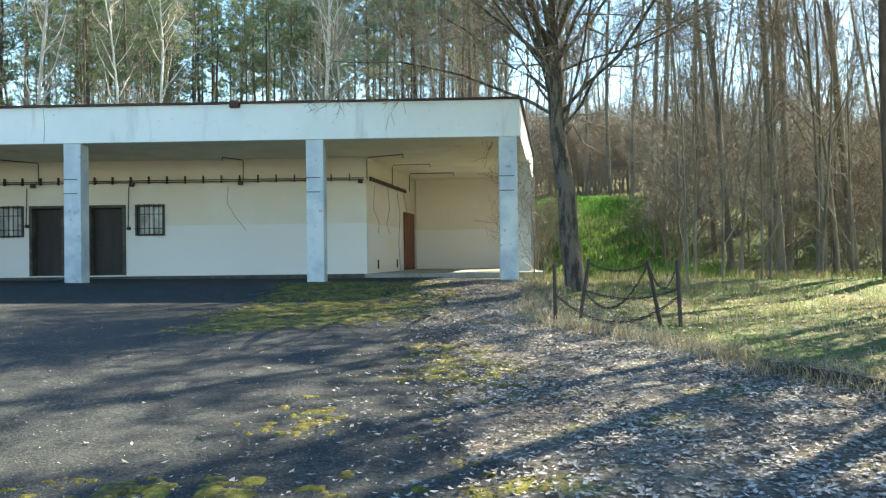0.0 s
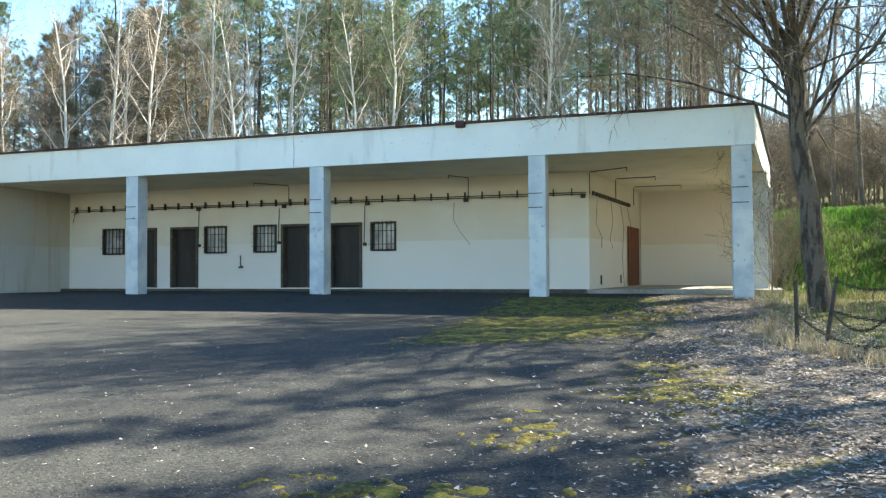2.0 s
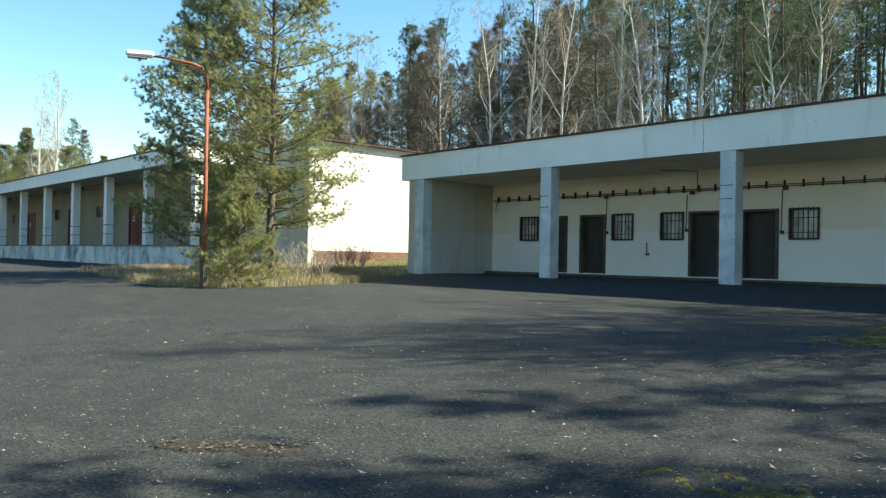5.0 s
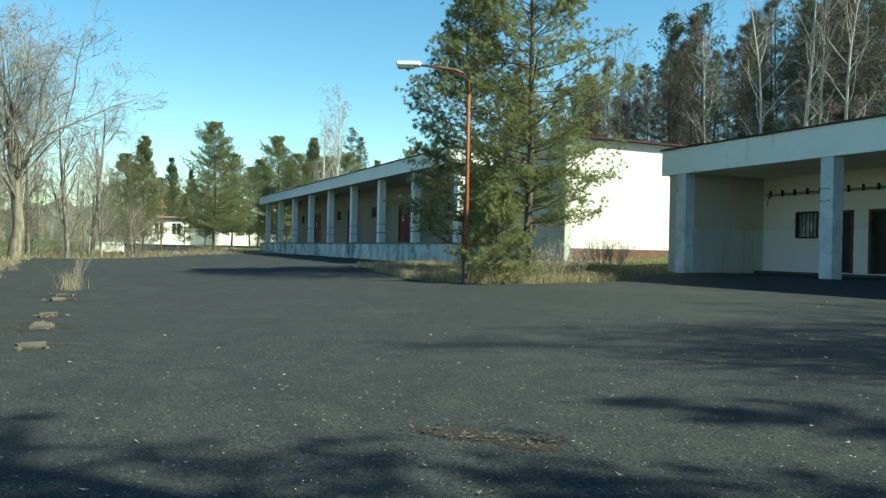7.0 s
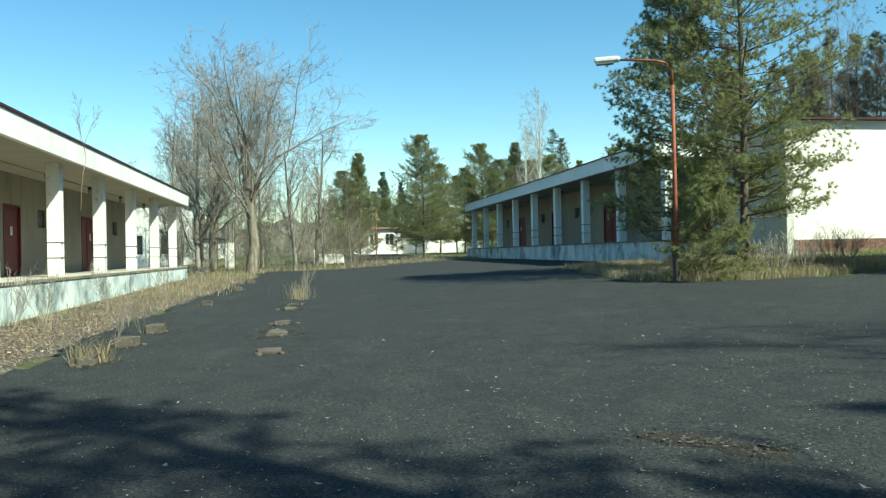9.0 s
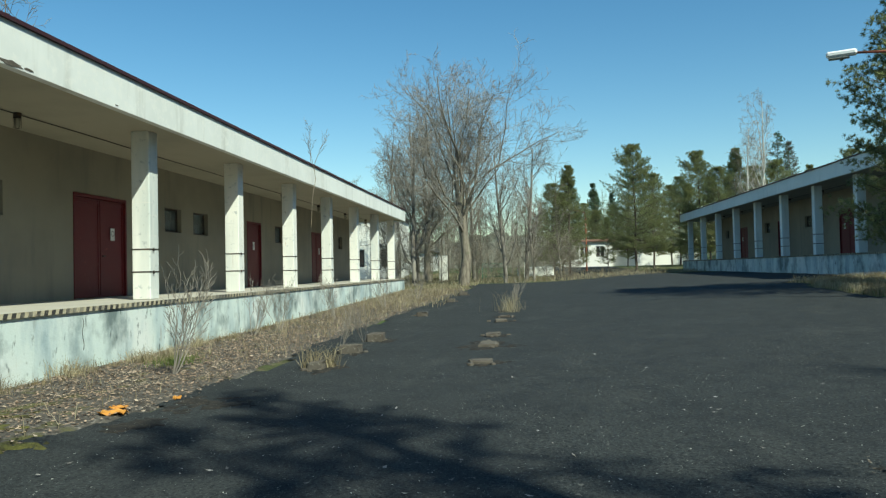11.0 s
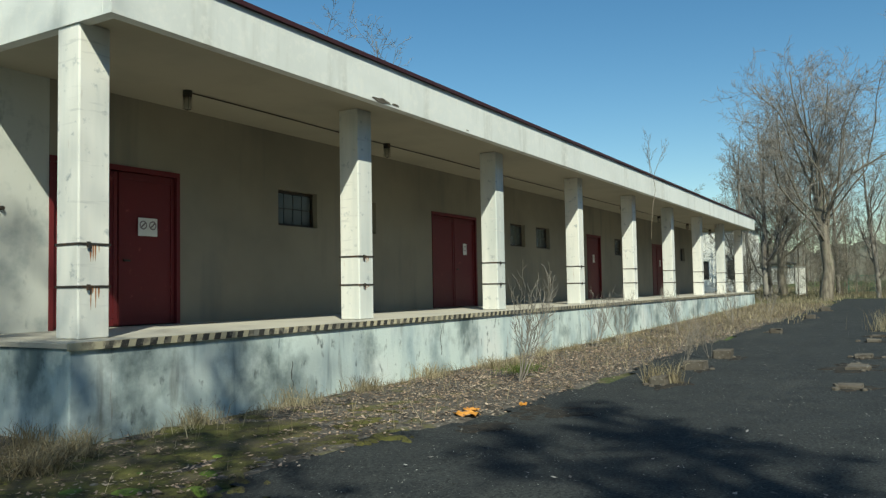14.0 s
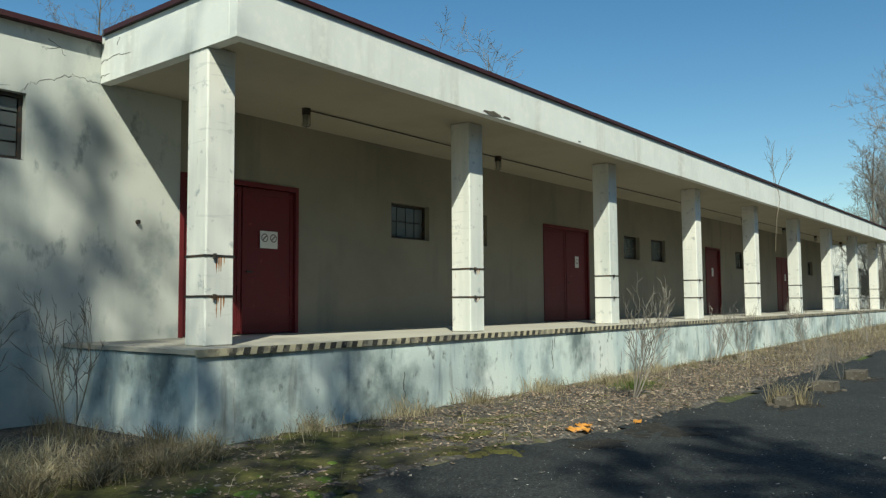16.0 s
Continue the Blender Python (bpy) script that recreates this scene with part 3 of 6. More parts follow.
    # pillars with their steel bands
    for k in range(9):
        u = (0.02 if s < 0 else 0.4) + BAY * k
        pil = pb("pillar", u, u + 0.42, 0.6, 1.02, 0.0, 3.745, M_pillar if s < 0 else M_fascia, hall, bevel=0.018)
        for w in (0.6, 1.1):
            p0 = put(u - 0.008, 0.592, w)
            p1 = put(u + 0.428, 1.028, w + 0.028)
            bm = bmesh.new()
            box(bm, p0[0], p1[0], p0[1], p1[1], p0[2], p1[2])
            t = put(u + 0.12, 0.575, w - 0.03)
            box(bm, t[0] - 0.02, t[0] + 0.02, t[1] - 0.012, t[1] + 0.012, t[2], t[2] + 0.07)
            part("steel_band", bm, M_steel, pil)
            if s < 0 and k < 2:
                # rust that has run down from the band's clamp
                r_ = random.Random(int(w * 10) + k)
                for q in range(4):
                    a = u + 0.16 + 0.035 * q + r_.uniform(-0.01, 0.01)
                    ln, hw = r_.uniform(0.07, 0.3) * (1 if k == 0 else 0.4), r_.uniform(0.006, 0.014)
                    p = [put(a + du, 0.597, w + dw) for du, dw in ((-hw, 0.0), (hw, 0.0), (hw * 0.8, -ln * 0.5), (0.0, -ln), (-hw * 0.7, -ln * 0.6))]
                    b2 = bmesh.new()
                    fr = [b2.verts.new(x) for x in p]
                    bk = [b2.verts.new((x[0], x[1] - 0.003, x[2])) for x in p]
                    b2.faces.new(fr)
                    for i in range(5):
                        b2.faces.new((fr[i], fr[(i + 1) % 5], bk[(i + 1) % 5], bk[i]))
                    part("rust_run", b2, M_rustrun, pil)
    if s < 0:
        # broken plaster edge, cracks and a rust run
        r = random.Random(3)
        for u, n_, wd in ((5.35, 12, 0.3), (5.75, 9, 0.14), (8.4, 7, 0.07)):
            bm = bmesh.new()
            vs = [bm.verts.new(put(u + wd * math.cos(t) * r.uniform(0.6, 1.1), -0.009, 3.765 + 0.045 * wd / 0.3 * math.sin(t) * r.uniform(0.5, 1.2))) for t in np.linspace(0, 2 * math.pi, n_, endpoint=False)]
            back = [bm.verts.new((v.co.x, v.co.y - 0.007, v.co.z)) for v in vs]
            bm.faces.new(vs)
            for i in range(len(vs)):
                j = (i + 1) % len(vs)
                bm.faces.new((vs[i], vs[j], back[j], back[i]))
            part("broken_plaster", bm, M_footing, hall)
        for u, w0, w1 in ((7.35, -0.75, -0.2), (3.1, -0.9, -0.5), (16.0, -0.6, -0.1)):
            pts = [put(u + 0.02 * math.sin(9 * q) + 0.01 * r.uniform(-1, 1), 0.097, w0 + (w1 - w0) * q) for q in np.linspace(0, 1, 9)]
            part("crack", tube(bmesh.new(), pts, 0.006, 0.004, 4), M_steel, hall)
        # cracks that run from the inner corner of the canopy over the end wall and the return of the fascia
        for u0, w0, u1, w1, n_ in ((-0.02, 3.72, -0.42, 3.74, 7), (-0.42, 3.74, -1.0, 3.5, 9), (-1.0, 3.5, -1.12, 3.3, 5), (-1.45, 3.95, -1.85, 3.98, 6), (-2.4, 3.1, -1.25, 3.42, 9), (-0.75, 4.2, -0.5, 4.0, 6), (-0.6, 4.1, -0.85, 4.02, 5)):
            pts = [put(u0 + (u1 - u0) * q + 0.02 * r.uniform(-1, 1), 3.1985, w0 + (w1 - w0) * q + 0.03 * r.uniform(-1, 1)) for q in np.linspace(0, 1, n_ + 4)]
            part("crack", tube(bmesh.new(), pts, 0.0038, 0.002, 4), M_steel, hall)
        for v0, w0, v1, w1 in ((3.19, 4.02, 2.85, 4.06), (2.85, 4.06, 2.4, 4.03), (3.19, 3.8, 2.95, 3.83), (2.75, 4.2, 2.68, 4.31)):
            pts = [put(-0.003, v0 + (v1 - v0) * q, w0 + (w1 - w0) * q + 0.02 * r.uniform(-1, 1)) for q in np.linspace(0, 1, 7)]
            part("crack", tube(bmesh.new(), pts, 0.0045, 0.0025, 4), M_steel, hall)
        # a small hole, a fixing and rust runs in the end wall
        part("wall_fixing", tube(bmesh.new(), [put(0.62, 3.2, 1.75), put(0.62, 3.15, 1.75)], 0.035, 0.03, 8), M_steel, hall)
    # windows in the hall wall
    for a, b in WINDOWS:
        window_unit(hall, put, a, b, 1.86, 2.6, 3.27, 4, 2)
    window_unit(hall, put, -3.4, -1.02, 2.45, 3.36, 3.25, 9, 4)
    # doors
    for i, (a, b) in enumerate(DOORS):
        red_door(put, a, b, 2.6, 3.2, 2 if b - a > 2 else 1, 0.19 if i == 0 else 0.1)
    # bulkhead lamps and their cable under the canopy
    cable = tube(bmesh.new(), [put(u, 2.1, 3.72 - 0.012 * math.sin(u * 2.4) ** 2) for u in np.arange(2.9, 42, 1.1)], 0.012, sides=5)
    part("cable", cable, M_steel, hall)
    for k in range(8):
        u = 2.95 + BAY * 1.03 * k
        lamp = tagged(new("bulkhead_lamp"), "caged bulkhead lamp under the concrete canopy", "lamp", group="bulkhead lamps")
        lamp.location = put(u, 2.1, 3.74)
        part("housing", tube(bmesh.new(), [(0, 0, 0), (0, 0, -0.11)], 0.075, 0.075, 10), M_steel, lamp)
        part("glass", tube(bmesh.new(), [(0, 0, -0.112), (0, 0, -0.26), (0, 0, -0.3)], 0.062, 0.045, 10), M_glassy, lamp, smooth=True)
        for q in range(6):
            t = q * math.pi / 3
            part("cage_bar", tube(bmesh.new(), [(0.07 * math.cos(t), 0.07 * math.sin(t), -0.11), (0.07 * math.cos(t), 0.07 * math.sin(t), -0.29), (0, 0, -0.315)], 0.004, sides=4), M_steel, lamp)
    # brick plinth course on the east gable of the northern hall
    if s > 0:
        pl = pb("plinth", -4.86, -4.805, 3.52, 15, base, -0.15, M_mortar, hall)
        brick = boxed(0, 0.022, 0, 0.24, 0, 0.065).copy()
        me = mesh_of("brick", brick)
        me.materials.append(M_brick)
        for r in range(6):
            for c in range(44):
                o = new("brick", me)
                o.parent = pl
                o.location = put(-4.868, 3.55 + c * 0.255 + (0.12 if r % 2 else 0), -0.23 - r * 0.078)
    return hall


loading_hall("warehouse_south", -5.62, -7.6, 1.09, -1, -1.6, "long low warehouse with pillared loading platform, sunlit cream plaster")
loading_hall("warehouse_north", -32.8, 15.1, 1.95, 1, -1.6, "long low warehouse with pillared loading platform in shade, white gable")


# ---------------------------------------------------------------- the open-fronted shed
def shed():
    zf, zc, zt = 1.05, 4.5, 5.37
    sh = tagged(new("open_shed"), "abandoned open-fronted shed with white fascia and pillars", "shed", kind="structure")
    put = lambda u, v, w: (u, v, w)
    doors = [(-18.75, -17.82), (-17.2, -16.14), (-12.9, -11.9), (-11.15, -10.07)]
    wins = [(-20.07, -19.15), (-15.86, -14.99), (-13.95, -13.1), (-9.74, -8.88)]
    holes = [(a, b, 1.12, 3.17) for a, b in doors] + [(a, b, 2.28, 3.2) for a, b in wins]
    bm = wall_mesh(bmesh.new(), -21.555, -2.9, 0.4, zc, 22.8, 23.05, holes, put)
    part("wall", bm, M_twotone, sh)

    def prism(name, pts, z0, z1, mat, bevel=0.0):
        bm = bmesh.new()
        lo = [bm.verts.new((x, y, z0)) for x, y in pts]
        hi = [bm.verts.new((x, y, z1)) for x, y in pts]
        bm.faces.new(lo[::-1])
        bm.faces.new(hi)
        for i in range(len(pts)):
            j = (i + 1) % len(pts)
            bm.faces.new((lo[i], lo[j], hi[j], hi[i]))
        if bevel:
            bmesh.ops.bevel(bm, geom=list(bm.edges), offset=bevel, segments=1, affect="EDGES")
        return part(name, bm, mat, sh)
    # side wall of the open bay (with a brown door), its back wall, the end wall
    prism("wall", [(-2.9, 22.805), (-1.9, 30), (-2.15, 30), (-3.15, 23.06)], 0.4, zc, M_twotone)
    prism("wall", [(-1.895, 29.8), (2.5, 29.8), (2.5, 30.05), (-1.895, 30.05)], 0.4, zc, M_twotone)
    prism("wall", [(-22.58, 19.24), (-21.56, 19.24), (-21.56, 22.79), (-22.58, 22.79)], 0.4, zc, M_twotone_grimy_shaded)
    prism("wall", [(-22.58, 22.795), (-21.455, 22.795), (-21.455, 30.05), (-22.58, 30.05)], 0.4, zc, M_white)
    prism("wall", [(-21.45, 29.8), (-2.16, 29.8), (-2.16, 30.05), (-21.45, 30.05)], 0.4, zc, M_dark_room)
    for x in (-18.98, -15.3 + 0.77, -11.5, -8.5):
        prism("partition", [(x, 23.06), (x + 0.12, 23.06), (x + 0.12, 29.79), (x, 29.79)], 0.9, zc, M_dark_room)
    prism("floor_slab", [(-22.5, 22.6), (-2.9, 22.6), (-1.6, 22.9), (2.3, 22.9), (2.5, 29.79), (-22.5, 29.79)], 0.4, zf + 0.03, M_concrete)
    prism("kerb", [(-21.54, 22.35), (-2.95, 22.35), (-2.95, 22.59), (-21.54, 22.59)], 0.4, zf + 0.04, M_footing, 0.015)
    prism("soffit", [(-22.5, 19.2), (1.2, 19.2), (2.3, 30.0), (-22.5, 30.0)], zc, zc + 0.12, M_soffit_pale)
    prism("fascia", [(-22.75, 19.0), (1.33, 19.0), (1.33, 19.19), (-22.75, 19.19)], zc - 0.03, zt, M_fascia, 0.01)
    prism("fascia", [(1.335, 19.0), (2.62, 30.3), (2.42, 30.3), (1.14, 19.195)], zc - 0.03, zt, M_fascia)
    prism("fascia", [(-22.75, 19.195), (-22.55, 19.195), (-22.55, 30.3), (-22.75, 30.3)], zc - 0.03, zt, M_fascia)
    prism("roof", [(-22.54, 19.2), (1.12, 19.2), (2.4, 30.3), (-22.54, 30.3)], zt - 0.2, zt - 0.05, M_roof)
    bm = bmesh.new()
    pts = [(-22.8, 19.06), (-15, 19.06), (-8, 19.07), (-2, 19.06), (1.4, 19.06)]
    for a, b in zip(pts, pts[1:]):
        box(bm, a[0], b[0] - 0.003, 18.93, 19.2, zt + 0.003, zt + 0.05)
    part("roof_edge", bm, M_red_edge, sh)
    prism("roof_edge", [(1.4, 18.93), (2.7, 30.3), (2.5, 30.3), (1.2, 19.21)], zt + 0.003, zt + 0.05, M_red_edge)
    part("crack", tube(bmesh.new(), [(-10.4, 18.998, zc), (-10.38, 18.998, zc + 0.4), (-10.41, 18.998, zt - 0.02)], 0.007, 0.004, 4), M_steel, sh)
    box_notch = boxed(-5.75, -5.5, 18.9, 19.05, zt - 0.1, zt + 0.08, bevel=0.02)
    part("gutter_outlet", box_notch, M_red_edge, sh)
    for k, (xa, xb) in enumerate(((-21.98, -21.5), (-15.95, -15.52), (-9.93, -9.5), (-3.9, -3.47), (0.83, 1.27))):
        z0 = gz(xa, 19.1) - 0.25
        pil = prism("pillar", [(xa, 19.02), (xb, 19.02), (xb, 19.45), (xa, 19.45)], z0, zc - 0.032, M_pillar_a, 0.012)
        if k > 0:
            for w in (2.0, 2.35):
                part("steel_band", boxed(xa - 0.003, xb - 0.08, 19.008, 19.019, z0 + 1.55 + w - 1.1, z0 + 1.57 + w - 1.1), M_steel, pil)
    for x, y in ((1.62, 24.4), (2.2, 29.3)):
        prism("pillar", [(x, y), (x + 0.4, y), (x + 0.4, y + 0.42), (x, y + 0.42)], 0.5, zc - 0.035, M_pillar_a, 0.012)
    # doors: steel frames, the leaves stand open inwards
    for i, (a, b) in enumerate(doors):
        door = tagged(new("steel_door"), "open doorway with a grey steel frame and dark leaf", "door", group="shed doors")
        door.location = ((a + b) / 2, 22.85, 1.12)
        inv = Matrix.Translation(-Vector(door.location))
        bm = bmesh.new()
        box(bm, a - 0.03, a + 0.06, 22.76, 23.07, 1.12, 3.2)
        box(bm, b - 0.06, b + 0.03, 22.76, 23.07, 1.12, 3.2)
        box(bm, a + 0.061, b - 0.061, 22.76, 23.07, 3.12, 3.2)
        fr = part("frame", bm, M_footing, door, "grey-brown painted steel frame")
        leaf = part("leaf", boxed(a + 0.065, b - 0.065, 22.98, 23.03, 1.13, 3.11, bevel=0.005), M_darkdoor, door)
        hd = part("handle", boxed(a + 0.12, a + 0.26, 22.94, 22.975, 2.1, 2.13), M_steel, leaf)
        fr.matrix_parent_inverse = leaf.matrix_parent_inverse = inv
    d2 = tagged(new("steel_door"), "brown painted steel door in the open bay", "door")
    d2.location = (-2.25, 27.2, 1.09)
    bm = bmesh.new()
    dx, dy = 0.1377, 0.9905
    def along(t, off):
        return (-2.9 + dx * t + dy * off - 0.0, 22.805 + dy * t - dx * off)
    q = [along(4.9, 0.02), along(6.6, 0.02), along(6.6, 0.06), along(4.9, 0.06)]
    lo = [bm.verts.new((x, y, 1.09)) for x, y in q]
    hi = [bm.verts.new((x, y, 3.15)) for x, y in q]
    bm.faces.new(lo[::-1]); bm.faces.new(hi)
    for i in range(4):
        bm.faces.new((lo[i], lo[(i + 1) % 4], hi[(i + 1) % 4], hi[i]))
    lf = part("leaf", bm, M_brown, d2)
    lf.matrix_parent_inverse = Matrix.Translation(-Vector(d2.location))
    # two dark vents low in the side wall of the open bay
    for t in (1.3, 3.9):
        x, y = along(t, 0.012)
        part("vent", boxed(x - 0.02, x + 0.01, y - 0.07, y + 0.07, 1.2, 1.48), M_darkdoor, sh)
    # barred windows
    for i, (a, b) in enumerate(wins):
        w0, w1 = 2.28, 3.2
        win = tagged(new("barred_window"), "small window behind dark steel bars", "window", group="barred windows")
        win.location = ((a + b) / 2, 22.85, w0)
        inv = Matrix.Translation(-Vector(win.location))
        bm = wall_mesh(bmesh.new(), a, b, w0, w1, 22.74, 22.84, [(a + 0.05, b - 0.05, w0 + 0.05, w1 - 0.05)], put)
        o = [part("frame", bm, M_steel, win)]
        for k in range(5):
            x = a + (b - a) * (k + 1) / 6
            o.append(part("bar", boxed(x - 0.008, x + 0.008, 22.71, 22.738, w0 - 0.02, w1 + 0.02), M_steel, win))
        for z in (w0 + 0.2, w0 + 0.62):
            o.append(part("bar", boxed(a - 0.02, b + 0.02, 22.69, 22.709, z, z + 0.02), M_steel, win))
        o.append(part("pane", boxed(a + 0.06, b - 0.06, 22.9, 22.906, w0 + 0.06, w1 - 0.06), M_pane, win))
        o.append(part("mullion", boxed((a + b) / 2 - 0.03, (a + b) / 2 + 0.03, 22.87, 22.93, w0 + 0.05, w1 - 0.05), M_white, win))
        for x in o:
            x.matrix_parent_inverse = inv
    return sh


shed()


# ---------------------------------------------------------------- plants
class Geo:
    def __init__(self):
        self.v, self.f = [], []

    def tube(self, pts, r0, r1, sides):
        n = len(pts)
        base = len(self.v)
        for i, p in enumerate(pts):
            d = (pts[min(i + 1, n - 1)] - pts[max(i - 1, 0)])
            d = d.normalized() if d.length > 1e-6 else Vector((0, 0, 1))
            a = d.orthogonal().normalized()
            b = d.cross(a)
            r = r0 + (r1 - r0) * i / (n - 1)
            for k in range(sides):
                t = 2 * math.pi * k / sides
                self.v.append(p + (a * math.cos(t) + b * math.sin(t)) * r)
        for i in range(n - 1):
            for k in range(sides):
                q = base + i * sides
                self.f.append((q + k, q + (k + 1) % sides, q + sides + (k + 1) % sides, q + sides + k))

    def blade(self, p, d, length, width, rng):
        side = d.cross(Vector((rng.uniform(-1, 1), rng.uniform(-1, 1), rng.uniform(-1, 1))))
        if side.length < 1e-4:
            return
        side = side.normalized() * width
        q = len(self.v)
        self.v += [p - side, p + side, p + d * length]
        self.f.append((q, q + 1, q + 2))

    def tuft(self, p, d, n, length, width, rng, spread=0.9):
        for _ in range(n):
            e = (d + Vector((rng.gauss(0, 1), rng.gauss(0, 1), rng.gauss(0, 1))) * spread).normalized()
            self.blade(p, e, length * rng.uniform(0.6, 1.1), width, rng)

    def make(self, name, mat, parent=None, smooth=True):
        return raw(name, [tuple(p) for p in self.v], self.f, mat, parent, smooth)


def grow(rng, geos, p, d, length, radius, level, spec):
    """A limb that bends as it grows and carries thinner limbs."""
    segs = spec["segs"][level]
    pts = [p.copy()]
    step = length / segs
    cur = d.normalized()
    for _ in range(segs):
        cur = (cur + Vector((rng.gauss(0, 1), rng.gauss(0, 1), rng.gauss(0, 1))) * spec["wander"][level]
               + Vector((0, 0, 1)) * spec["up"][level]).normalized()
        pts.append(pts[-1] + cur * step)
    tip = radius * spec["taper"][level]
    least = spec.get("least", 0.006)
    geos[0 if level < spec["woody"] else 1].tube(pts, radius, max(tip, least * 0.5), spec["sides"][level])
    if level + 1 >= len(spec["segs"]):
        return
    n = spec["kids"][level]
    for k in range(n):
        t = spec["from"][level] + (1 - spec["from"][level]) * (k + rng.random()) / n
        x = min(t * segs, segs - 1e-4)
        i = int(x)
        q = pts[i].lerp(pts[i + 1], x - i)
        ax = (pts[i + 1] - pts[i]).normalized()
        side = ax.orthogonal().normalized()
        side.rotate(Matrix.Rotation(rng.uniform(0, 2 * math.pi), 3, ax))
        ang = radians(spec["angle"][level]) * rng.uniform(0.7, 1.25)
        e = ax * math.cos(ang) + side * math.sin(ang)
        shrink = (1 - spec["drop"][level] * t)
        grow(rng, geos, q, e, length * spec["len"][level] * shrink * rng.uniform(0.7, 1.15),
             max(radius * (1 - (1 - spec["taper"][level]) * t) * spec["thin"][level], least), level + 1, spec)


def bare_spec(kids=(16, 7, 6), first=0.35, angle=(48, 45, 40), length=(0.42, 0.5, 0.5), up=(0.02, 0.06, 0.05, 0.03), drop=0.55):
    fine = len(kids) == 4
    if fine:
        return dict(segs=(10, 7, 5, 4, 2), wander=(0.035, 0.12, 0.16, 0.2, 0.2), up=(*up, 0.03), taper=(0.2, 0.25, 0.3, 0.35, 0.4), woody=2,
                    sides=(10, 6, 4, 3, 3), kids=kids, angle=(*angle, 40), len=(*length, 0.5), thin=(0.5, 0.5, 0.55, 0.6), drop=(drop, 0.4, 0.3, 0.3, 0),
                    **{"from": (first, 0.2, 0.2, 0.15)})
    return dict(segs=(10, 6, 4, 3), wander=(0.035, 0.14, 0.2, 0.22), up=up, taper=(0.18, 0.25, 0.3, 0.4), woody=1,
                sides=(9, 5, 3, 3), kids=kids, angle=angle, len=length, thin=(0.5, 0.5, 0.6), drop=(drop, 0.4, 0.3, 0), **{"from": (first, 0.25, 0.2)})


def bare_tree(seed, height, radius, spec, bark, twig, label, category="tree", lean=(0, 0), name="bare_tree"):
    rng = random.Random(seed)
    t = tagged(new(name), label, category)
    g = (Geo(), Geo())
    grow(rng, g, Vector((0, 0, -0.3)), Vector((lean[0], lean[1], 1)), height, radius, 0, spec)
    g[0].make("trunk", bark, t)
    g[1].make("crown", twig, t)
    return t


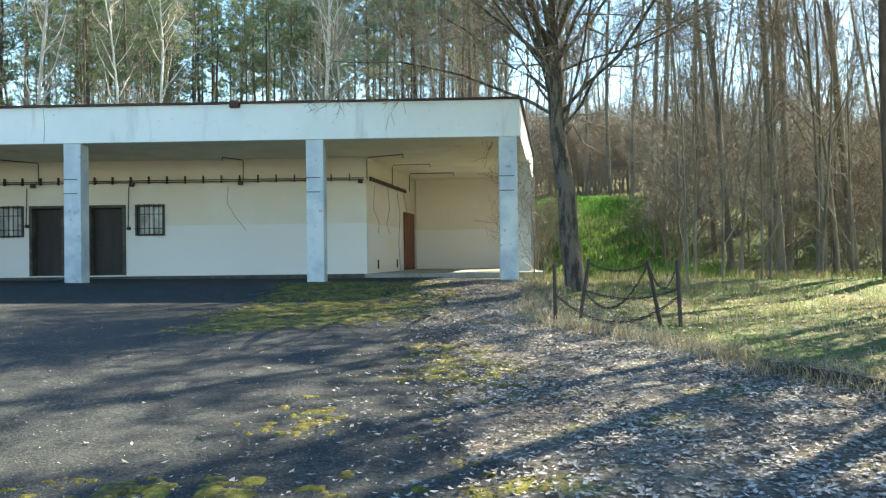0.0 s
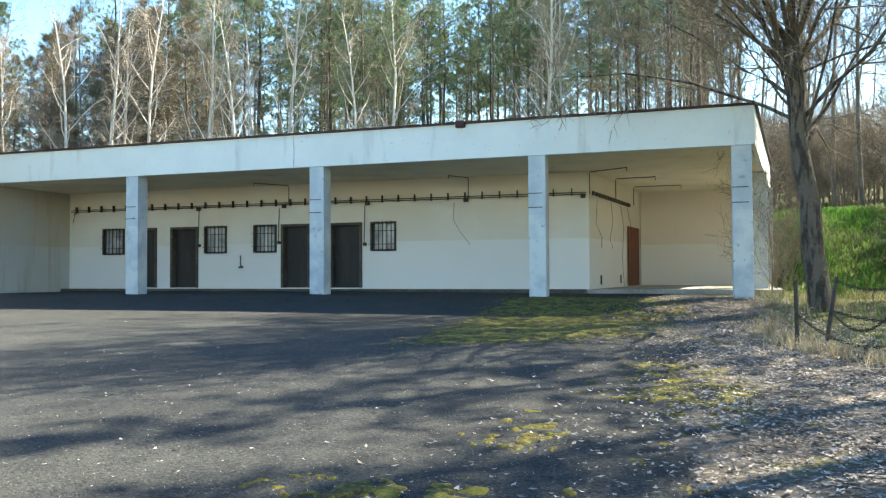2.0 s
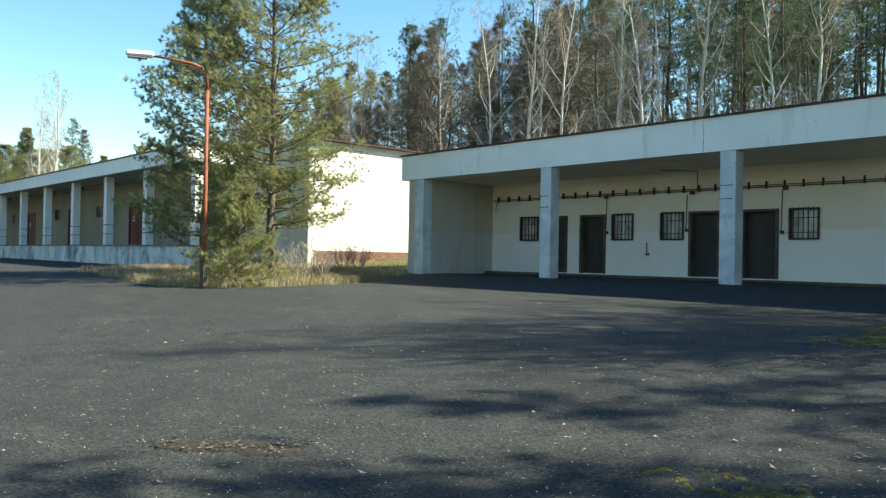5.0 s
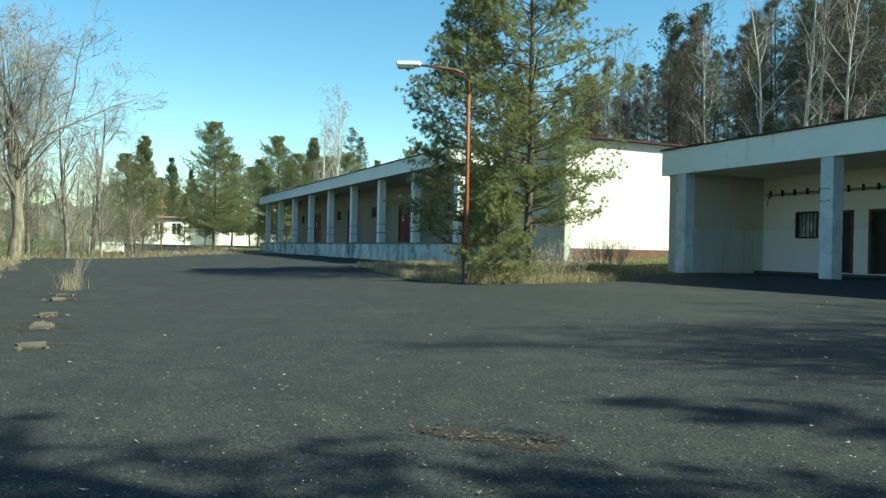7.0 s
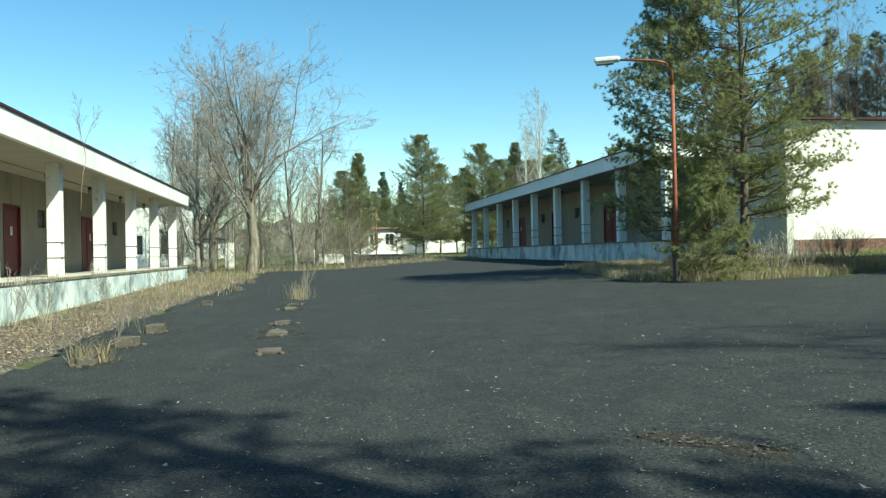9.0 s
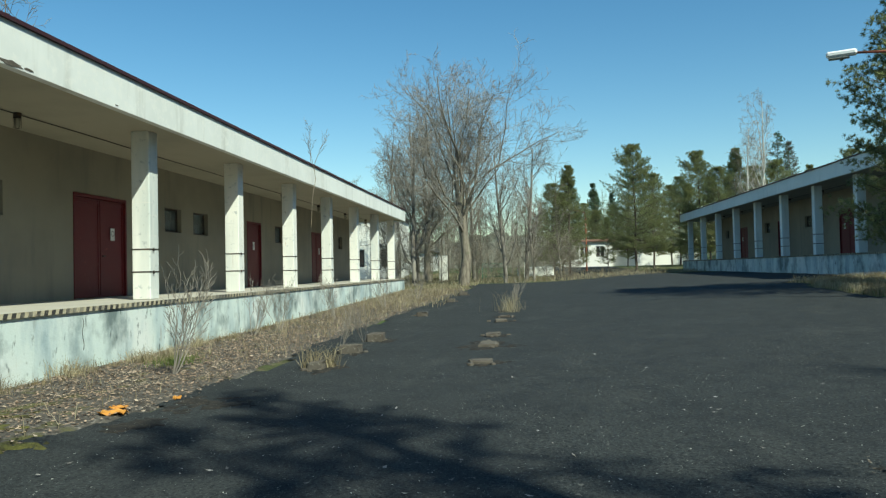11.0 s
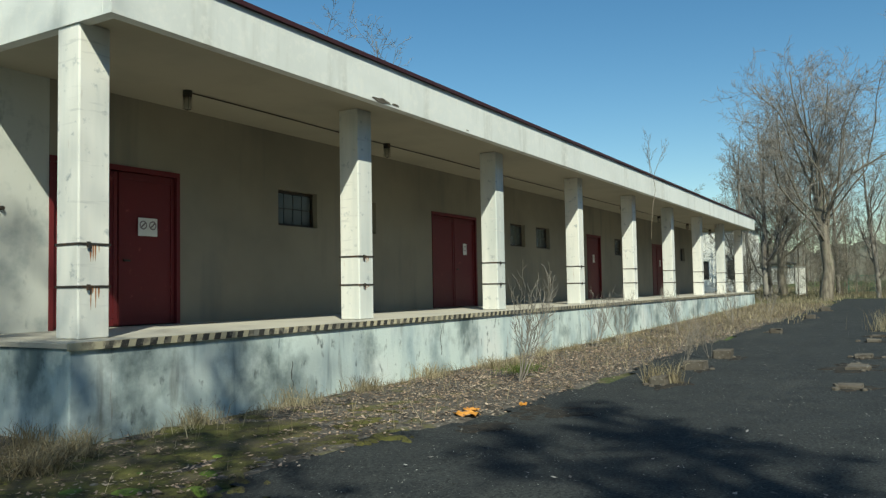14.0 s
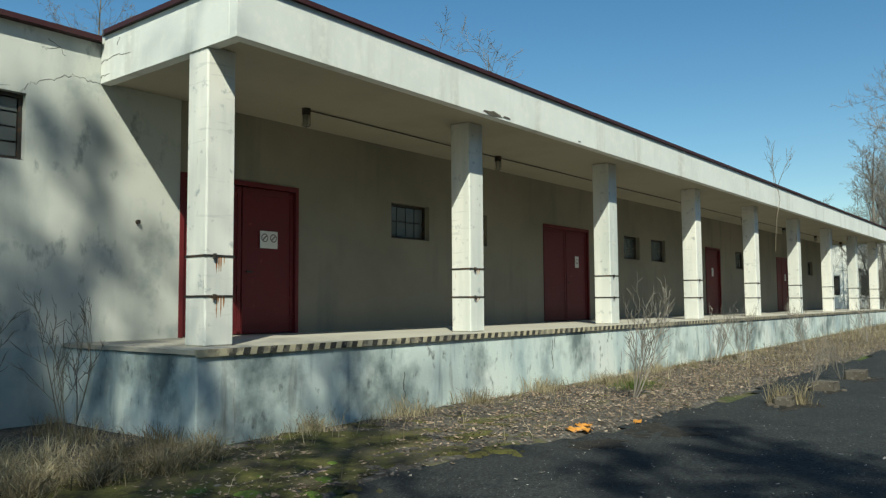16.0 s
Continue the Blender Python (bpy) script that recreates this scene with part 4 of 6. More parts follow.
def pine_tree(seed, height, radius, first, reach, whorls, per, clumps, blades, blen, bwid, needles, label, name="pine_tree", droop=0.0, skip=0.1, sub=0, puff=0.06, rounded=False):
    rng = random.Random(seed)
    t = tagged(new(name), label, "tree")
    wood, crown = Geo(), Geo()
    top = Vector((rng.uniform(-0.2, 0.2), rng.uniform(-0.2, 0.2), height))
    pts = [Vector((top.x * k / 8 + 0.06 * math.sin(k * 1.3 + seed), top.y * k / 8 + 0.06 * math.cos(k * 1.7 + seed), -0.3 + (height + 0.3) * k / 8)) for k in range(9)]
    wood.tube(pts, radius, radius * 0.15, 8)
    total = whorls * per
    for w in range(total):
        if rng.random() < skip:
            continue
        # limbs leave the trunk at uneven heights; the crown's outline swells and dips round the tree
        f = min(max(first + (1 - first) * (w + rng.uniform(-per, per) * 0.8) / total, first), 0.985)
        q = f * 8
        i = min(int(q), 7)
        p = pts[i].lerp(pts[i + 1], q - i)
        rel = (f - first) / (1 - first)
        if rounded:
            length = reach * max(0.0, 1.0 - rel ** 2.4) ** 0.8 * (0.55 + 0.45 * min(1.0, rel * 2.2 + 0.25))
        else:
            length = reach * (1.0 - rel) ** 0.75 * (0.55 + 0.45 * min(1.0, rel * 5 + 0.3))
        for a in (w * 2.399 + rng.gauss(0, 0.4),):
            length *= 0.82 + 0.3 * math.sin(2 * a + seed + 6 * f) * math.sin(a * 3 - seed + 9 * f)
            rise = 0.12 + 0.3 * rel + (0.7 if rounded else 1.3) * rel ** 3 - droop + rng.gauss(0, 0.1)
            d = Vector((math.cos(a), math.sin(a), rise)).normalized()
            ll = length * rng.uniform(0.5, 1.2) + 0.3
            bp = [p, p + d * ll * 0.4 + Vector((0, 0, -0.02 * ll)), p + d * ll * 0.75 + Vector((0, 0, 0.02 * ll)), p + d * ll + Vector((0, 0, 0.12 * ll))]
            wood.tube(bp, max(0.012, radius * 0.22 * (1 - 0.6 * rel)), 0.006, 4)
            arms = [(bp, 1.0, 0.3)]
            for c in range(sub):
                f2 = 0.3 + 0.65 * (c + rng.random()) / sub
                x = min(f2 * 3, 2.999)
                q2 = bp[int(x)].lerp(bp[int(x) + 1], x - int(x))
                sd = d.cross(Vector((0, 0, 1))).normalized() * (1 if c % 2 else -1)
                e = (d * 0.75 + sd * rng.uniform(0.5, 0.9) + Vector((0, 0, rng.uniform(-0.1, 0.35)))).normalized()
                l2 = ll * 0.42 * (1.15 - 0.6 * f2) + 0.12
                sp = [q2, q2 + e * l2 * 0.5, q2 + e * l2 * 0.8 + Vector((0, 0, 0.03)), q2 + e * l2 + Vector((0, 0, 0.1 * l2))]
                wood.tube(sp[::3] + [], 0.008, 0.004, 3)
                arms.append((sp, 0.7, 0.25))
            for arm, share, s0 in arms:
                for c in range(max(2, int(clumps * share))):
                    s = s0 + (1 - s0) * (c + rng.random()) / max(2, int(clumps * share))
                    x = min(s * 3, 2.999)
                    i2 = int(x)
                    q2 = arm[i2].lerp(arm[i2 + 1], x - i2)
                    off = Vector((rng.gauss(0, 1), rng.gauss(0, 1), rng.gauss(0, 0.6))) * (0.05 + puff * ll * (1.1 - 0.6 * s))
                    dd = (arm[3] - arm[0]).normalized()
                    crown.tuft(q2 + off, (dd + off * 0.6 + Vector((0, 0, 0.35))).normalized(), blades, blen, bwid, rng)
    wood.make("trunk", M_pinebark, t)
    crown.make("crown", needles, t, smooth=False)
    return t


def place(ob, x, y, turn=0.0, scale=1.0, dz=0.0):
    ob.matrix_basis = Matrix.Translation((x, y, gz(x, y) + dz)) @ Matrix.Rotation(turn, 4, "Z") @ Matrix.Scale(scale, 4)
    return ob


def copy_at(ob, x, y, turn, scale):
    c = copy_thing(ob, Matrix.Identity(4))
    return place(c, x, y, turn, scale)


# --- forest stock: one of each is built, the others are copies that share its meshes
rng_f = random.Random(11)
stock_bare = [bare_tree(40 + k, 17, 0.085, bare_spec((17, 7, 6, 3), 0.25 + 0.06 * k, (40, 42, 40), (0.3, 0.5, 0.5)), M_bark, M_twig_dark,
                        "tall bare deciduous forest tree with thin dark twigs") for k in range(4)]
stock_birch = [bare_tree(60 + k, 14, 0.12, bare_spec((20, 7, 6, 4), 0.18, (38, 40, 45), (0.3, 0.5, 0.5), (0.01, 0.07, -0.02, -0.06)), M_birch, M_twig_pale,
                         "slender bare birch with white bark at the forest edge", name="birch_tree") for k in range(3)]
stock_pine = [pine_tree(80 + k, 19, 0.15, 0.45 + 0.06 * k, 2.3, 12, 5, 5, 30, 0.26, 0.011, M_needle_dark, "tall forest pine with bare trunk and dark green crown", puff=0.16, sub=3, rounded=True) for k in range(3)]
stock_airy = [pine_tree(80 + k, 19, 0.17, 0.42 + 0.06 * k, 2.5, 11, 5, 5, 18, 0.34, 0.018, M_needle_dark, "tall pine with an airy crown, added to shade the yard", puff=0.12, skip=0.15) for k in range(3)]
stock_slim = [pine_tree(83 + k, 18, 0.1, 0.5 + 0.1 * k, 1.5, 9, 5, 4, 28, 0.25, 0.01, M_needle_dark, "slender forest pine with a long bare trunk", puff=0.16, sub=2, skip=0.2, rounded=True) for k in range(2)]
stock_lowpine = [pine_tree(86 + k, 17, 0.16, 0.22, 2.9, 17, 6, 5, 30, 0.26, 0.011, M_needle_dark, "forest pine with a deep green crown", puff=0.16, sub=3, skip=0.25, rounded=True) for k in range(2)]
stock_spruce = [pine_tree(90 + k, 14, 0.17, 0.06, 3.0, 20, 7, 4, 22, 0.3, 0.02, M_needle_dark, "dense dark green conifer at the edge of the wood", name="conifer_tree", sub=4, puff=0.08, skip=0.2) for k in range(2)]
stock_larch = [pine_tree(95 + k, 15, 0.15, 0.1, 2.6, 20, 7, 5, 11, 0.42, 0.008, M_larch, "leafless grey-brown larch in the wood", name="larch_tree", sub=4, puff=0.07, skip=0.2, droop=0.1) for k in range(2)]
stock_shrub = [bare_tree(120 + k, 3.4, 0.03, bare_spec((14, 8, 5), 0.05, (45, 45, 42), (0.75, 0.55, 0.5), (0.05, 0.12, 0.06, 0.03), 0.3), M_twig_dark, M_twig_brown,
                         "leafless tangled undergrowth shrub", "shrub", name="shrub") for k in range(3)]
stock_sapling = [bare_tree(130 + k, 7.5, 0.05, bare_spec((16, 7, 5), 0.15, (45, 45, 42), (0.35, 0.5, 0.5)), M_bark, M_twig_brown,
                           "thin leafless sapling in the undergrowth", name="sapling") for k in range(3)]
stock_thin = [bare_tree(150 + k, 16, 0.075, bare_spec((11, 6, 4), 0.35 + 0.1 * k, (34, 40, 40), (0.26, 0.5, 0.5)), M_bark, M_twig_brown,
                        "slender bare trunk in the crowded wood") for k in range(3)]
first_use = {}


def forest(stock, x, y, scale=None, dz=0.0):
    k = rng_f.randrange(len(stock))
    ob = stock[k]
    s = scale or rng_f.uniform(0.85, 1.15)
    turn = rng_f.uniform(0, 6.28)
    if ob not in first_use:
        first_use[ob] = True
        return place(ob, x, y, turn, s)
    return copy_at(ob, x, y, turn, s)


def polar(az, dist):
    return -dist * math.sin(radians(az)), dist * math.cos(radians(az))


# wood behind the shed and to the east of it
for k in range(80):
    az = rng_f.uniform(-31, 4)
    dist = 27 + 68 * rng_f.random() ** 1.05
    x, y = polar(az, dist)
    if (x < 3.6 and y < 33) or (-16 < az < -6 and dist < 36) or (az < -13 and k % 4):
        continue
    forest(stock_bare, x, y, rng_f.uniform(0.65, 1.25))
for k in range(80):
    az = rng_f.uniform(-31, -3)
    dist = rng_f.uniform(25, 52)
    if -13.5 < az < -5.5 and dist < 40:
        continue
    forest(stock_shrub, *polar(az, dist), rng_f.uniform(0.7, 1.5))
for k in range(45):
    x, y = polar(rng_f.uniform(-17, -3.5), rng_f.uniform(40, 62))
    forest(stock_shrub, x, y, rng_f.uniform(0.8, 1.3))
for az, dist, s in ((-10.5, 35, 1.2), (-13.2, 30, 1.3), (-14.2, 27, 1.15), (-16.5, 31, 1.25), (-12.0, 37, 1.3), (-8.8, 39, 1.2), (-17.5, 28, 1.2)):
    forest(stock_bare, *polar(az, dist), s)
for k in range(34):
    az = rng_f.uniform(-31, -12)
    dist = rng_f.uniform(18, 42)
    forest(stock_sapling, *polar(az, dist), rng_f.uniform(0.6, 1.3))
for az, dist, s in ((-14.3, 24, 0.9), (-15.2, 24.6, 1.0), (-14.8, 25.4, 1.15), (-16.4, 25, 0.95), (-4.9, 22, 0.75), (-5.2, 25, 0.9), (-5.6, 20.3, 0.5), (-6.3, 27, 0.7)):
    forest(stock_shrub, *polar(az, dist), s)
for k in range(60):
    az = rng_f.uniform(-2, 36)
    dist = rng_f.uniform(37, 88)
    forest(stock_pine if rng_f.random() < 0.78 else stock_bare, *polar(az, dist), rng_f.uniform(0.8, 1.15))
for az, dist, s in ((10.5, 37, 1.05), (8.5, 39, 0.9), (24, 41, 0.9), (29.5, 42, 1.1), (32.5, 40, 0.95), (35, 42, 1.1), (38.5, 44, 1.0), (41.5, 45, 1.1), (43.8, 47, 1.0), (47, 50, 0.9), (22, 40, 0.95), (31, 43, 0.9), (40, 46, 0.9)):
    forest(stock_birch, *polar(az, dist), s)
for k in range(75):
    az = rng_f.uniform(33, 62)
    dist = rng_f.uniform(50, 85)
    forest((stock_larch, stock_bare, stock_larch, stock_larch)[k % 4], *polar(az, dist), rng_f.uniform(0.7, 1.0) * (1.0 if az < 50 else 0.85))
for k in range(12):
    forest(stock_pine, *polar(rng_f.uniform(10, 34), rng_f.uniform(62, 105)), rng_f.uniform(0.95, 1.2))
for x, y, s in ((8.6, 21.5, 1.35), (9.6, 23.6, 1.4), (7.9, 23.4, 1.3), (10.8, 22.0, 1.4)):
    forest(stock_bare, x, y, s)
for k in range(46):
    forest(stock_bare if k % 3 else stock_pine, *polar(rng_f.uniform(84, 107), rng_f.uniform(125, 190)), rng_f.uniform(0.5, 0.75))
# bare trees round the west end of the street
for az, dist, s in ((73.6, 92, 1.3), (74.6, 95, 1.15), (73.0, 96, 1.2)):
    forest(stock_birch, *polar(az, dist), s)
for k in range(26):
    forest(stock_bare, *polar(rng_f.uniform(88.5, 104), rng_f.uniform(68, 115)), rng_f.uniform(0.5, 0.8))
for k in range(48):
    forest(stock_shrub, *polar(rng_f.uniform(86, 101), rng_f.uniform(57, 80)), rng_f.uniform(0.5, 1.15))
for k in range(14):
    forest(stock_sapling, *polar(rng_f.uniform(87, 100), rng_f.uniform(58, 76)), rng_f.uniform(0.7, 1.3))
for k in range(16):
    forest(stock_lowpine, *polar(rng_f.uniform(9, 37), rng_f.uniform(42, 70)), rng_f.uniform(0.7, 1.1))
# south side, behind the southern warehouse and behind the camera
for k in range(10):
    forest(stock_bare, rng_f.uniform(-45, 10), rng_f.uniform(-55, -28), rng_f.uniform(0.6, 0.8))
forest(stock_sapling, *polar(125.2, 33), 1.7)
forest(stock_sapling, *polar(128.6, 36), 1.75)
forest(stock_bare, *polar(146, 34), 0.95)
forest(stock_bare, *polar(152, 32), 0.9)
# thick undergrowth on the bank
for k in range(48):
    az, dist = rng_f.uniform(-31, -13.2), rng_f.uniform(24, 38)
    forest(stock_shrub, *polar(az, dist), rng_f.uniform(0.6, 1.15))
for k in range(40):
    forest(stock_shrub, *polar(rng_f.uniform(-13.5, -3.5), rng_f.uniform(39, 46)), rng_f.uniform(0.8, 1.2))
# the brown wood beyond the white gable
for k in range(34):
    az = rng_f.uniform(36, 57)
    forest((stock_larch, stock_larch, stock_bare, stock_larch, stock_lowpine)[k % 5], *polar(az, rng_f.uniform(52, 72)), rng_f.uniform(0.85, 1.05) - 0.02 * max(0.0, az - 46))
# many slender trunks crowd the wood behind the shed and the bank
for k in range(70):
    forest(stock_slim, *polar(rng_f.uniform(-3, 30), rng_f.uniform(40, 75)), rng_f.uniform(0.8, 1.2))
for k in range(120):
    az, dist = rng_f.uniform(-31, 3), 30 + 55 * rng_f.random()
    x, y = polar(az, dist)
    if (x < 4.5 and y < 34) or (-13.5 < az < -5.5 and dist < 42):
        continue
    forest(stock_thin, x, y, rng_f.uniform(0.7, 1.15))
for k in range(90):
    az, dist = rng_f.uniform(-31, -2), rng_f.uniform(36, 56)
    forest(stock_shrub, *polar(az, dist), rng_f.uniform(0.6, 1.1))
for k in range(26):
    forest((stock_lowpine, stock_larch, stock_spruce)[k % 3], *polar(rng_f.uniform(66, 88), rng_f.uniform(125, 170)), rng_f.uniform(0.7, 1.1))
# added trees, mostly unseen, east of the yard: shadows cross the asphalt and platform
for x, y, s in ((5.9, 10.2, 1.1), (7.3, 11.4, 1.12), (6.7, 9.0, 1.02), (11.2, 12.4, 0.9), (12.8, 14.8, 1.0), (13.5, 12.0, 1.0), (17.5, 9.5, 1.0), (9.6, 4.6, 0.85), (19, 15, 1.05), (9.8, 18.4, 1.05), (11.6, 21.2, 1.0), (5.4, 3.9, 0.95)):
    forest(stock_airy, x, y, s)
forest(stock_slim, 5.0, 1.6, 0.85)
for x, y, s in ((5.2, -3.7, 1.0), (7.7, -2.3, 1.05), (12.0, 16.0, 1.0), (13.5, 18.5, 1.1), (10.5, 13.5, 0.9)):
    forest(stock_bare, x, y, s)
forest(stock_bare, 7.4, 0.6, 1.1)
for x, y, s in ((10.4, 5.3, 1.4), (13.4, 5.2, 1.45), (11.8, 4.0, 1.4), (9.6, 3.4, 1.3), (12.4, 6.4, 1.45)):
    forest(stock_bare, x, y, s)
forest(stock_sapling, 1.8, -4.0, 1.3)
for x, y, s in ((11.9, 4.6, 1.42), (13.4, 4.3, 1.42), (7.6, 13.2, 0.85)):
    forest(stock_airy, x, y, s)
for k in range(10):
    forest(stock_bare, *polar(rng_f.uniform(-31, -18), rng_f.uniform(22, 29)), rng_f.uniform(0.55, 0.95))
for k in range(22):
    forest(stock_bare, *polar(rng_f.uniform(-70, -31.5), rng_f.uniform(12, 27)), rng_f.uniform(0.7, 1.05))


# --- single trees
def forked_tree(seed, bole, radius, leaders, length, angles, kids, lens, up, twig, label, bark=None, least=0.006, wander=None, limb=(0.14, 0.38)):
    """A short bole that forks into several spreading leaders with dense fine twigs."""
    rng = random.Random(seed)
    t = tagged(new("bare_tree"), label, "tree")
    g = (Geo(), Geo())
    pts = [Vector(p) for p in bole]
    g[0].tube([pts[0] - Vector((0, 0, 0.3)), pts[0] + Vector((0, 0, 0.25))] + pts[1:], radius * 1.25, radius * 0.8, 12)
    spec = bare_spec(kids, 0.2, (45, 44, 42), lens, up, 0.4)
    spec["least"] = least
    if wander:
        spec["wander"] = wander
    for k in range(leaders):
        a = 2 * math.pi * (k + rng.uniform(-0.3, 0.3)) / leaders
        t0 = radians(angles[0] + (angles[1] - angles[0]) * (0.5 + 0.5 * math.cos(k * 2.4)))
        d = Vector((math.cos(a) * math.sin(t0), math.sin(a) * math.sin(t0), math.cos(t0)))
        p = pts[-2].lerp(pts[-1], rng.random())
        grow(rng, g, p, d, length * rng.uniform(0.75, 1.1), radius * rng.uniform(*limb), 1, spec)
    g[0].make("trunk", bark or M_bark, t)
    g[1].make("crown", twig, t)
    return t


big = forked_tree(12, [(0, 0, 0), (-0.12, 0, 1.2), (-0.14, 0.05, 2.2), (-0.3, 0.05, 3.1), (-0.45, 0.1, 5.6)], 0.2, 26, 6.8, (8, 68), (12, 14, 9, 5), (0.5, 0.5, 0.5),
                  (0.02, 0.06, 0.05, 0.03), M_twig_dark, "large bare tree with rough bark beside the shed", M_bark_dark, least=0.007, limb=(0.1, 0.33))
place(big, 2.37, 17.2)
west = forked_tree(47, [(0, 0, 0), (0, 0.1, 1.0), (0, 0.25, 1.9), (0, 0.1, 3.0), (0, -0.3, 6.2)], 0.34, 15, 10.2, (5, 54), (16, 14, 9, 5), (0.5, 0.48, 0.46),
                   (0.03, 0.075, 0.07, 0.04), M_twig_red, "large spreading bare tree at the end of the warehouse", M_bark, least=0.0095, wander=(0.05, 0.17, 0.2, 0.22, 0.2))
place(west, -56.0, -4.3, 0.6, 1.06)
copy_at(west, -69.0, -8.5, 2.2, 0.85)
west2 = bare_tree(29, 12, 0.2, bare_spec((18, 9, 7, 4), 0.12, (38, 40, 40), (0.45, 0.48, 0.5), (0.02, 0.1, 0.06, 0.03)), M_bark_pale, M_twig_red, "bare tree of the overgrown verge")
place(west2, -58, -8.2)
copy_at(west2, -60, -1.4, 2.0, 0.85)
copy_at(west2, -66, -11.5, 4.0, 1.0)
copy_at(west2, -63, 0.8, 1.0, 0.62)
copy_at(west2, -70, -4.5, 3.0, 0.9)
copy_at(west2, -66, 0.2, 5.1, 0.95)
copy_at(west2, -72, -9.8, 0.7, 1.2)
near_pine = pine_tree(3, 14.0, 0.16, 0.15, 3.8, 24, 8, 9, 25, 0.17, 0.0095, M_needle, "bushy young pine on the grass island by the lamp post", skip=0.14, sub=7, puff=0.05, rounded=True)
place(near_pine, *polar(59.4, 28.6), 0.4)
second_pine = pine_tree(4, 13.0, 0.14, 0.1, 3.5, 22, 8, 8, 25, 0.17, 0.0095, M_needle, "bushy young pine on the grass island by the lamp post", skip=0.14, sub=7, puff=0.05)
place(second_pine, *polar(64.0, 31.0), 1.4, 0.98)
low_pine = pine_tree(5, 2.4, 0.06, 0.05, 1.5, 9, 7, 5, 30, 0.15, 0.008, M_needle, "low spreading pine bush on the grass island", name="pine_bush", sub=5)
place(low_pine, *polar(61.9, 25.2), 0.2, 1.1)
# conifers round the west end of the street
for az, dist, s in ((86.7, 72, 0.74), (87.8, 78, 0.62), (82, 80, 0.86), (80.8, 90, 0.72), (77.6, 100, 0.95), (75.3, 98, 1.0), (79, 108, 0.8), (83.5, 120, 0.62), (76.4, 92, 0.75), (74, 100, 0.8), (72.5, 102, 0.85), (70.5, 98, 0.8), (88.6, 95, 0.5), (78.3, 95, 0.7), (84.8, 125, 0.6), (85.6, 130, 0.7), (66, 80, 0.7), (68, 84, 0.75), (79.6, 112, 0.75), (82.6, 104, 0.5), (84.0, 96, 0.45), (77.0, 118, 0.85), (81.4, 122, 0.6), (87.2, 88, 0.6)):
    copy_at(near_pine if int(az * 10) % 3 else second_pine, *polar(az, dist), az * 7.3, s * 1.02)


# --- wooded skyline far behind everything
def skyline():
    az = np.linspace(40, 135, 260)
    rng = np.random.RandomState(4)
    top = 12 + 5 * np.sin(az * 0.21) + 3 * np.sin(az * 0.63 + 1) + 2.2 * rng.rand(260) + 1.5 * np.sin(az * 3.1)
    v, f = [], []
    for k, (a, h) in enumerate(zip(az, top)):
        for dist, z in ((330, -6.0), (338, h * 0.7), (352, h), (420, h * 0.9)):
            x, y = polar(a, dist)
            v.append((x, y, z + rng.rand() * 0.8))
        if k:
            i = k * 4
            f += [(i - 4 + q, i + q, i + q + 1, i - 4 + q + 1) for q in range(3)]
    return tagged(raw("backdrop", v, f, M_woods), "low wooded ridge on the far skyline", "wooded ridge", kind="structure")


skyline()


# ---------------------------------------------------------------- litter, moss, grass
RN = np.random.RandomState(5)


def value_noise(x, y, seed, scale):
    """Smooth random field between 0 and 1."""
    tab = np.random.RandomState(seed).rand(64, 64)
    x, y = x / scale + 1000, y / scale + 1000
    i, j = np.floor(x).astype(int), np.floor(y).astype(int)
    fx, fy = smooth01(x - i), smooth01(y - j)
    a, b = tab[i % 64, j % 64], tab[(i + 1) % 64, j % 64]
    c, d = tab[i % 64, (j + 1) % 64], tab[(i + 1) % 64, (j + 1) % 64]
    return (a * (1 - fx) + b * fx) * (1 - fy) + (c * (1 - fx) + d * fx) * fy


def cloudy(x, y, seed, scale):
    return 0.55 * value_noise(x, y, seed, scale) + 0.28 * value_noise(x, y, seed + 1, scale / 2.3) + 0.17 * value_noise(x, y, seed + 2, scale / 5)


def shed_shape(x, y):
    return (x > -22.6) & (x < 2.6) & (y > 22.3)


def patch(name, x0, x1, y0, y1, step, keep_field, threshold, lift, mat, label, category):
    """A ragged thin layer draped on the ground where a field is above the threshold; it swells towards its middle."""
    xs, ys = np.arange(x0, x1, step), np.arange(y0, y1, step)
    gx, gy = np.meshgrid(xs, ys)
    f = keep_field(gx, gy) - threshold
    z = ground_z(gx, gy) + np.where(f > 0, 0.008 + np.clip(f * 2.5, 0, 1) * lift + 0.35 * lift * value_noise(gx, gy, 3, 0.12), -0.03) + 0.012 * np.sin(gx * 1.9 + 1.1 * gy) * np.cos(gy * 1.3)
    verts = np.stack([gx, gy, z], -1).reshape(-1, 3)
    nx = len(xs)
    ok = (f[:-1, :-1] > 0) | (f[1:, 1:] > 0) | (f[1:, :-1] > 0) | (f[:-1, 1:] > 0)
    j, i = np.nonzero(ok)
    a = j * nx + i
    faces = np.stack([a, a + 1, a + nx + 1, a + nx], -1)
    used = np.unique(faces)
    remap = -np.ones(len(verts), int)
    remap[used] = np.arange(len(used))
    ob = raw(name, verts[used].tolist(), remap[faces].tolist(), mat, smooth=True)
    return tagged(ob, label, category, kind="stuff")


def east_litter(x, y):
    """How much litter lies along the eastern edge of the yard."""
    edge = np.interp(y, [2, 5, 8, 11, 14, 18, 21], [1.0, 0.4, 0.3, 0.2, -0.5, -0.8, 0.2])
    return smooth01((x - edge + 1.6) / 2.6) * smooth01((y - 2.2) / 1.8)


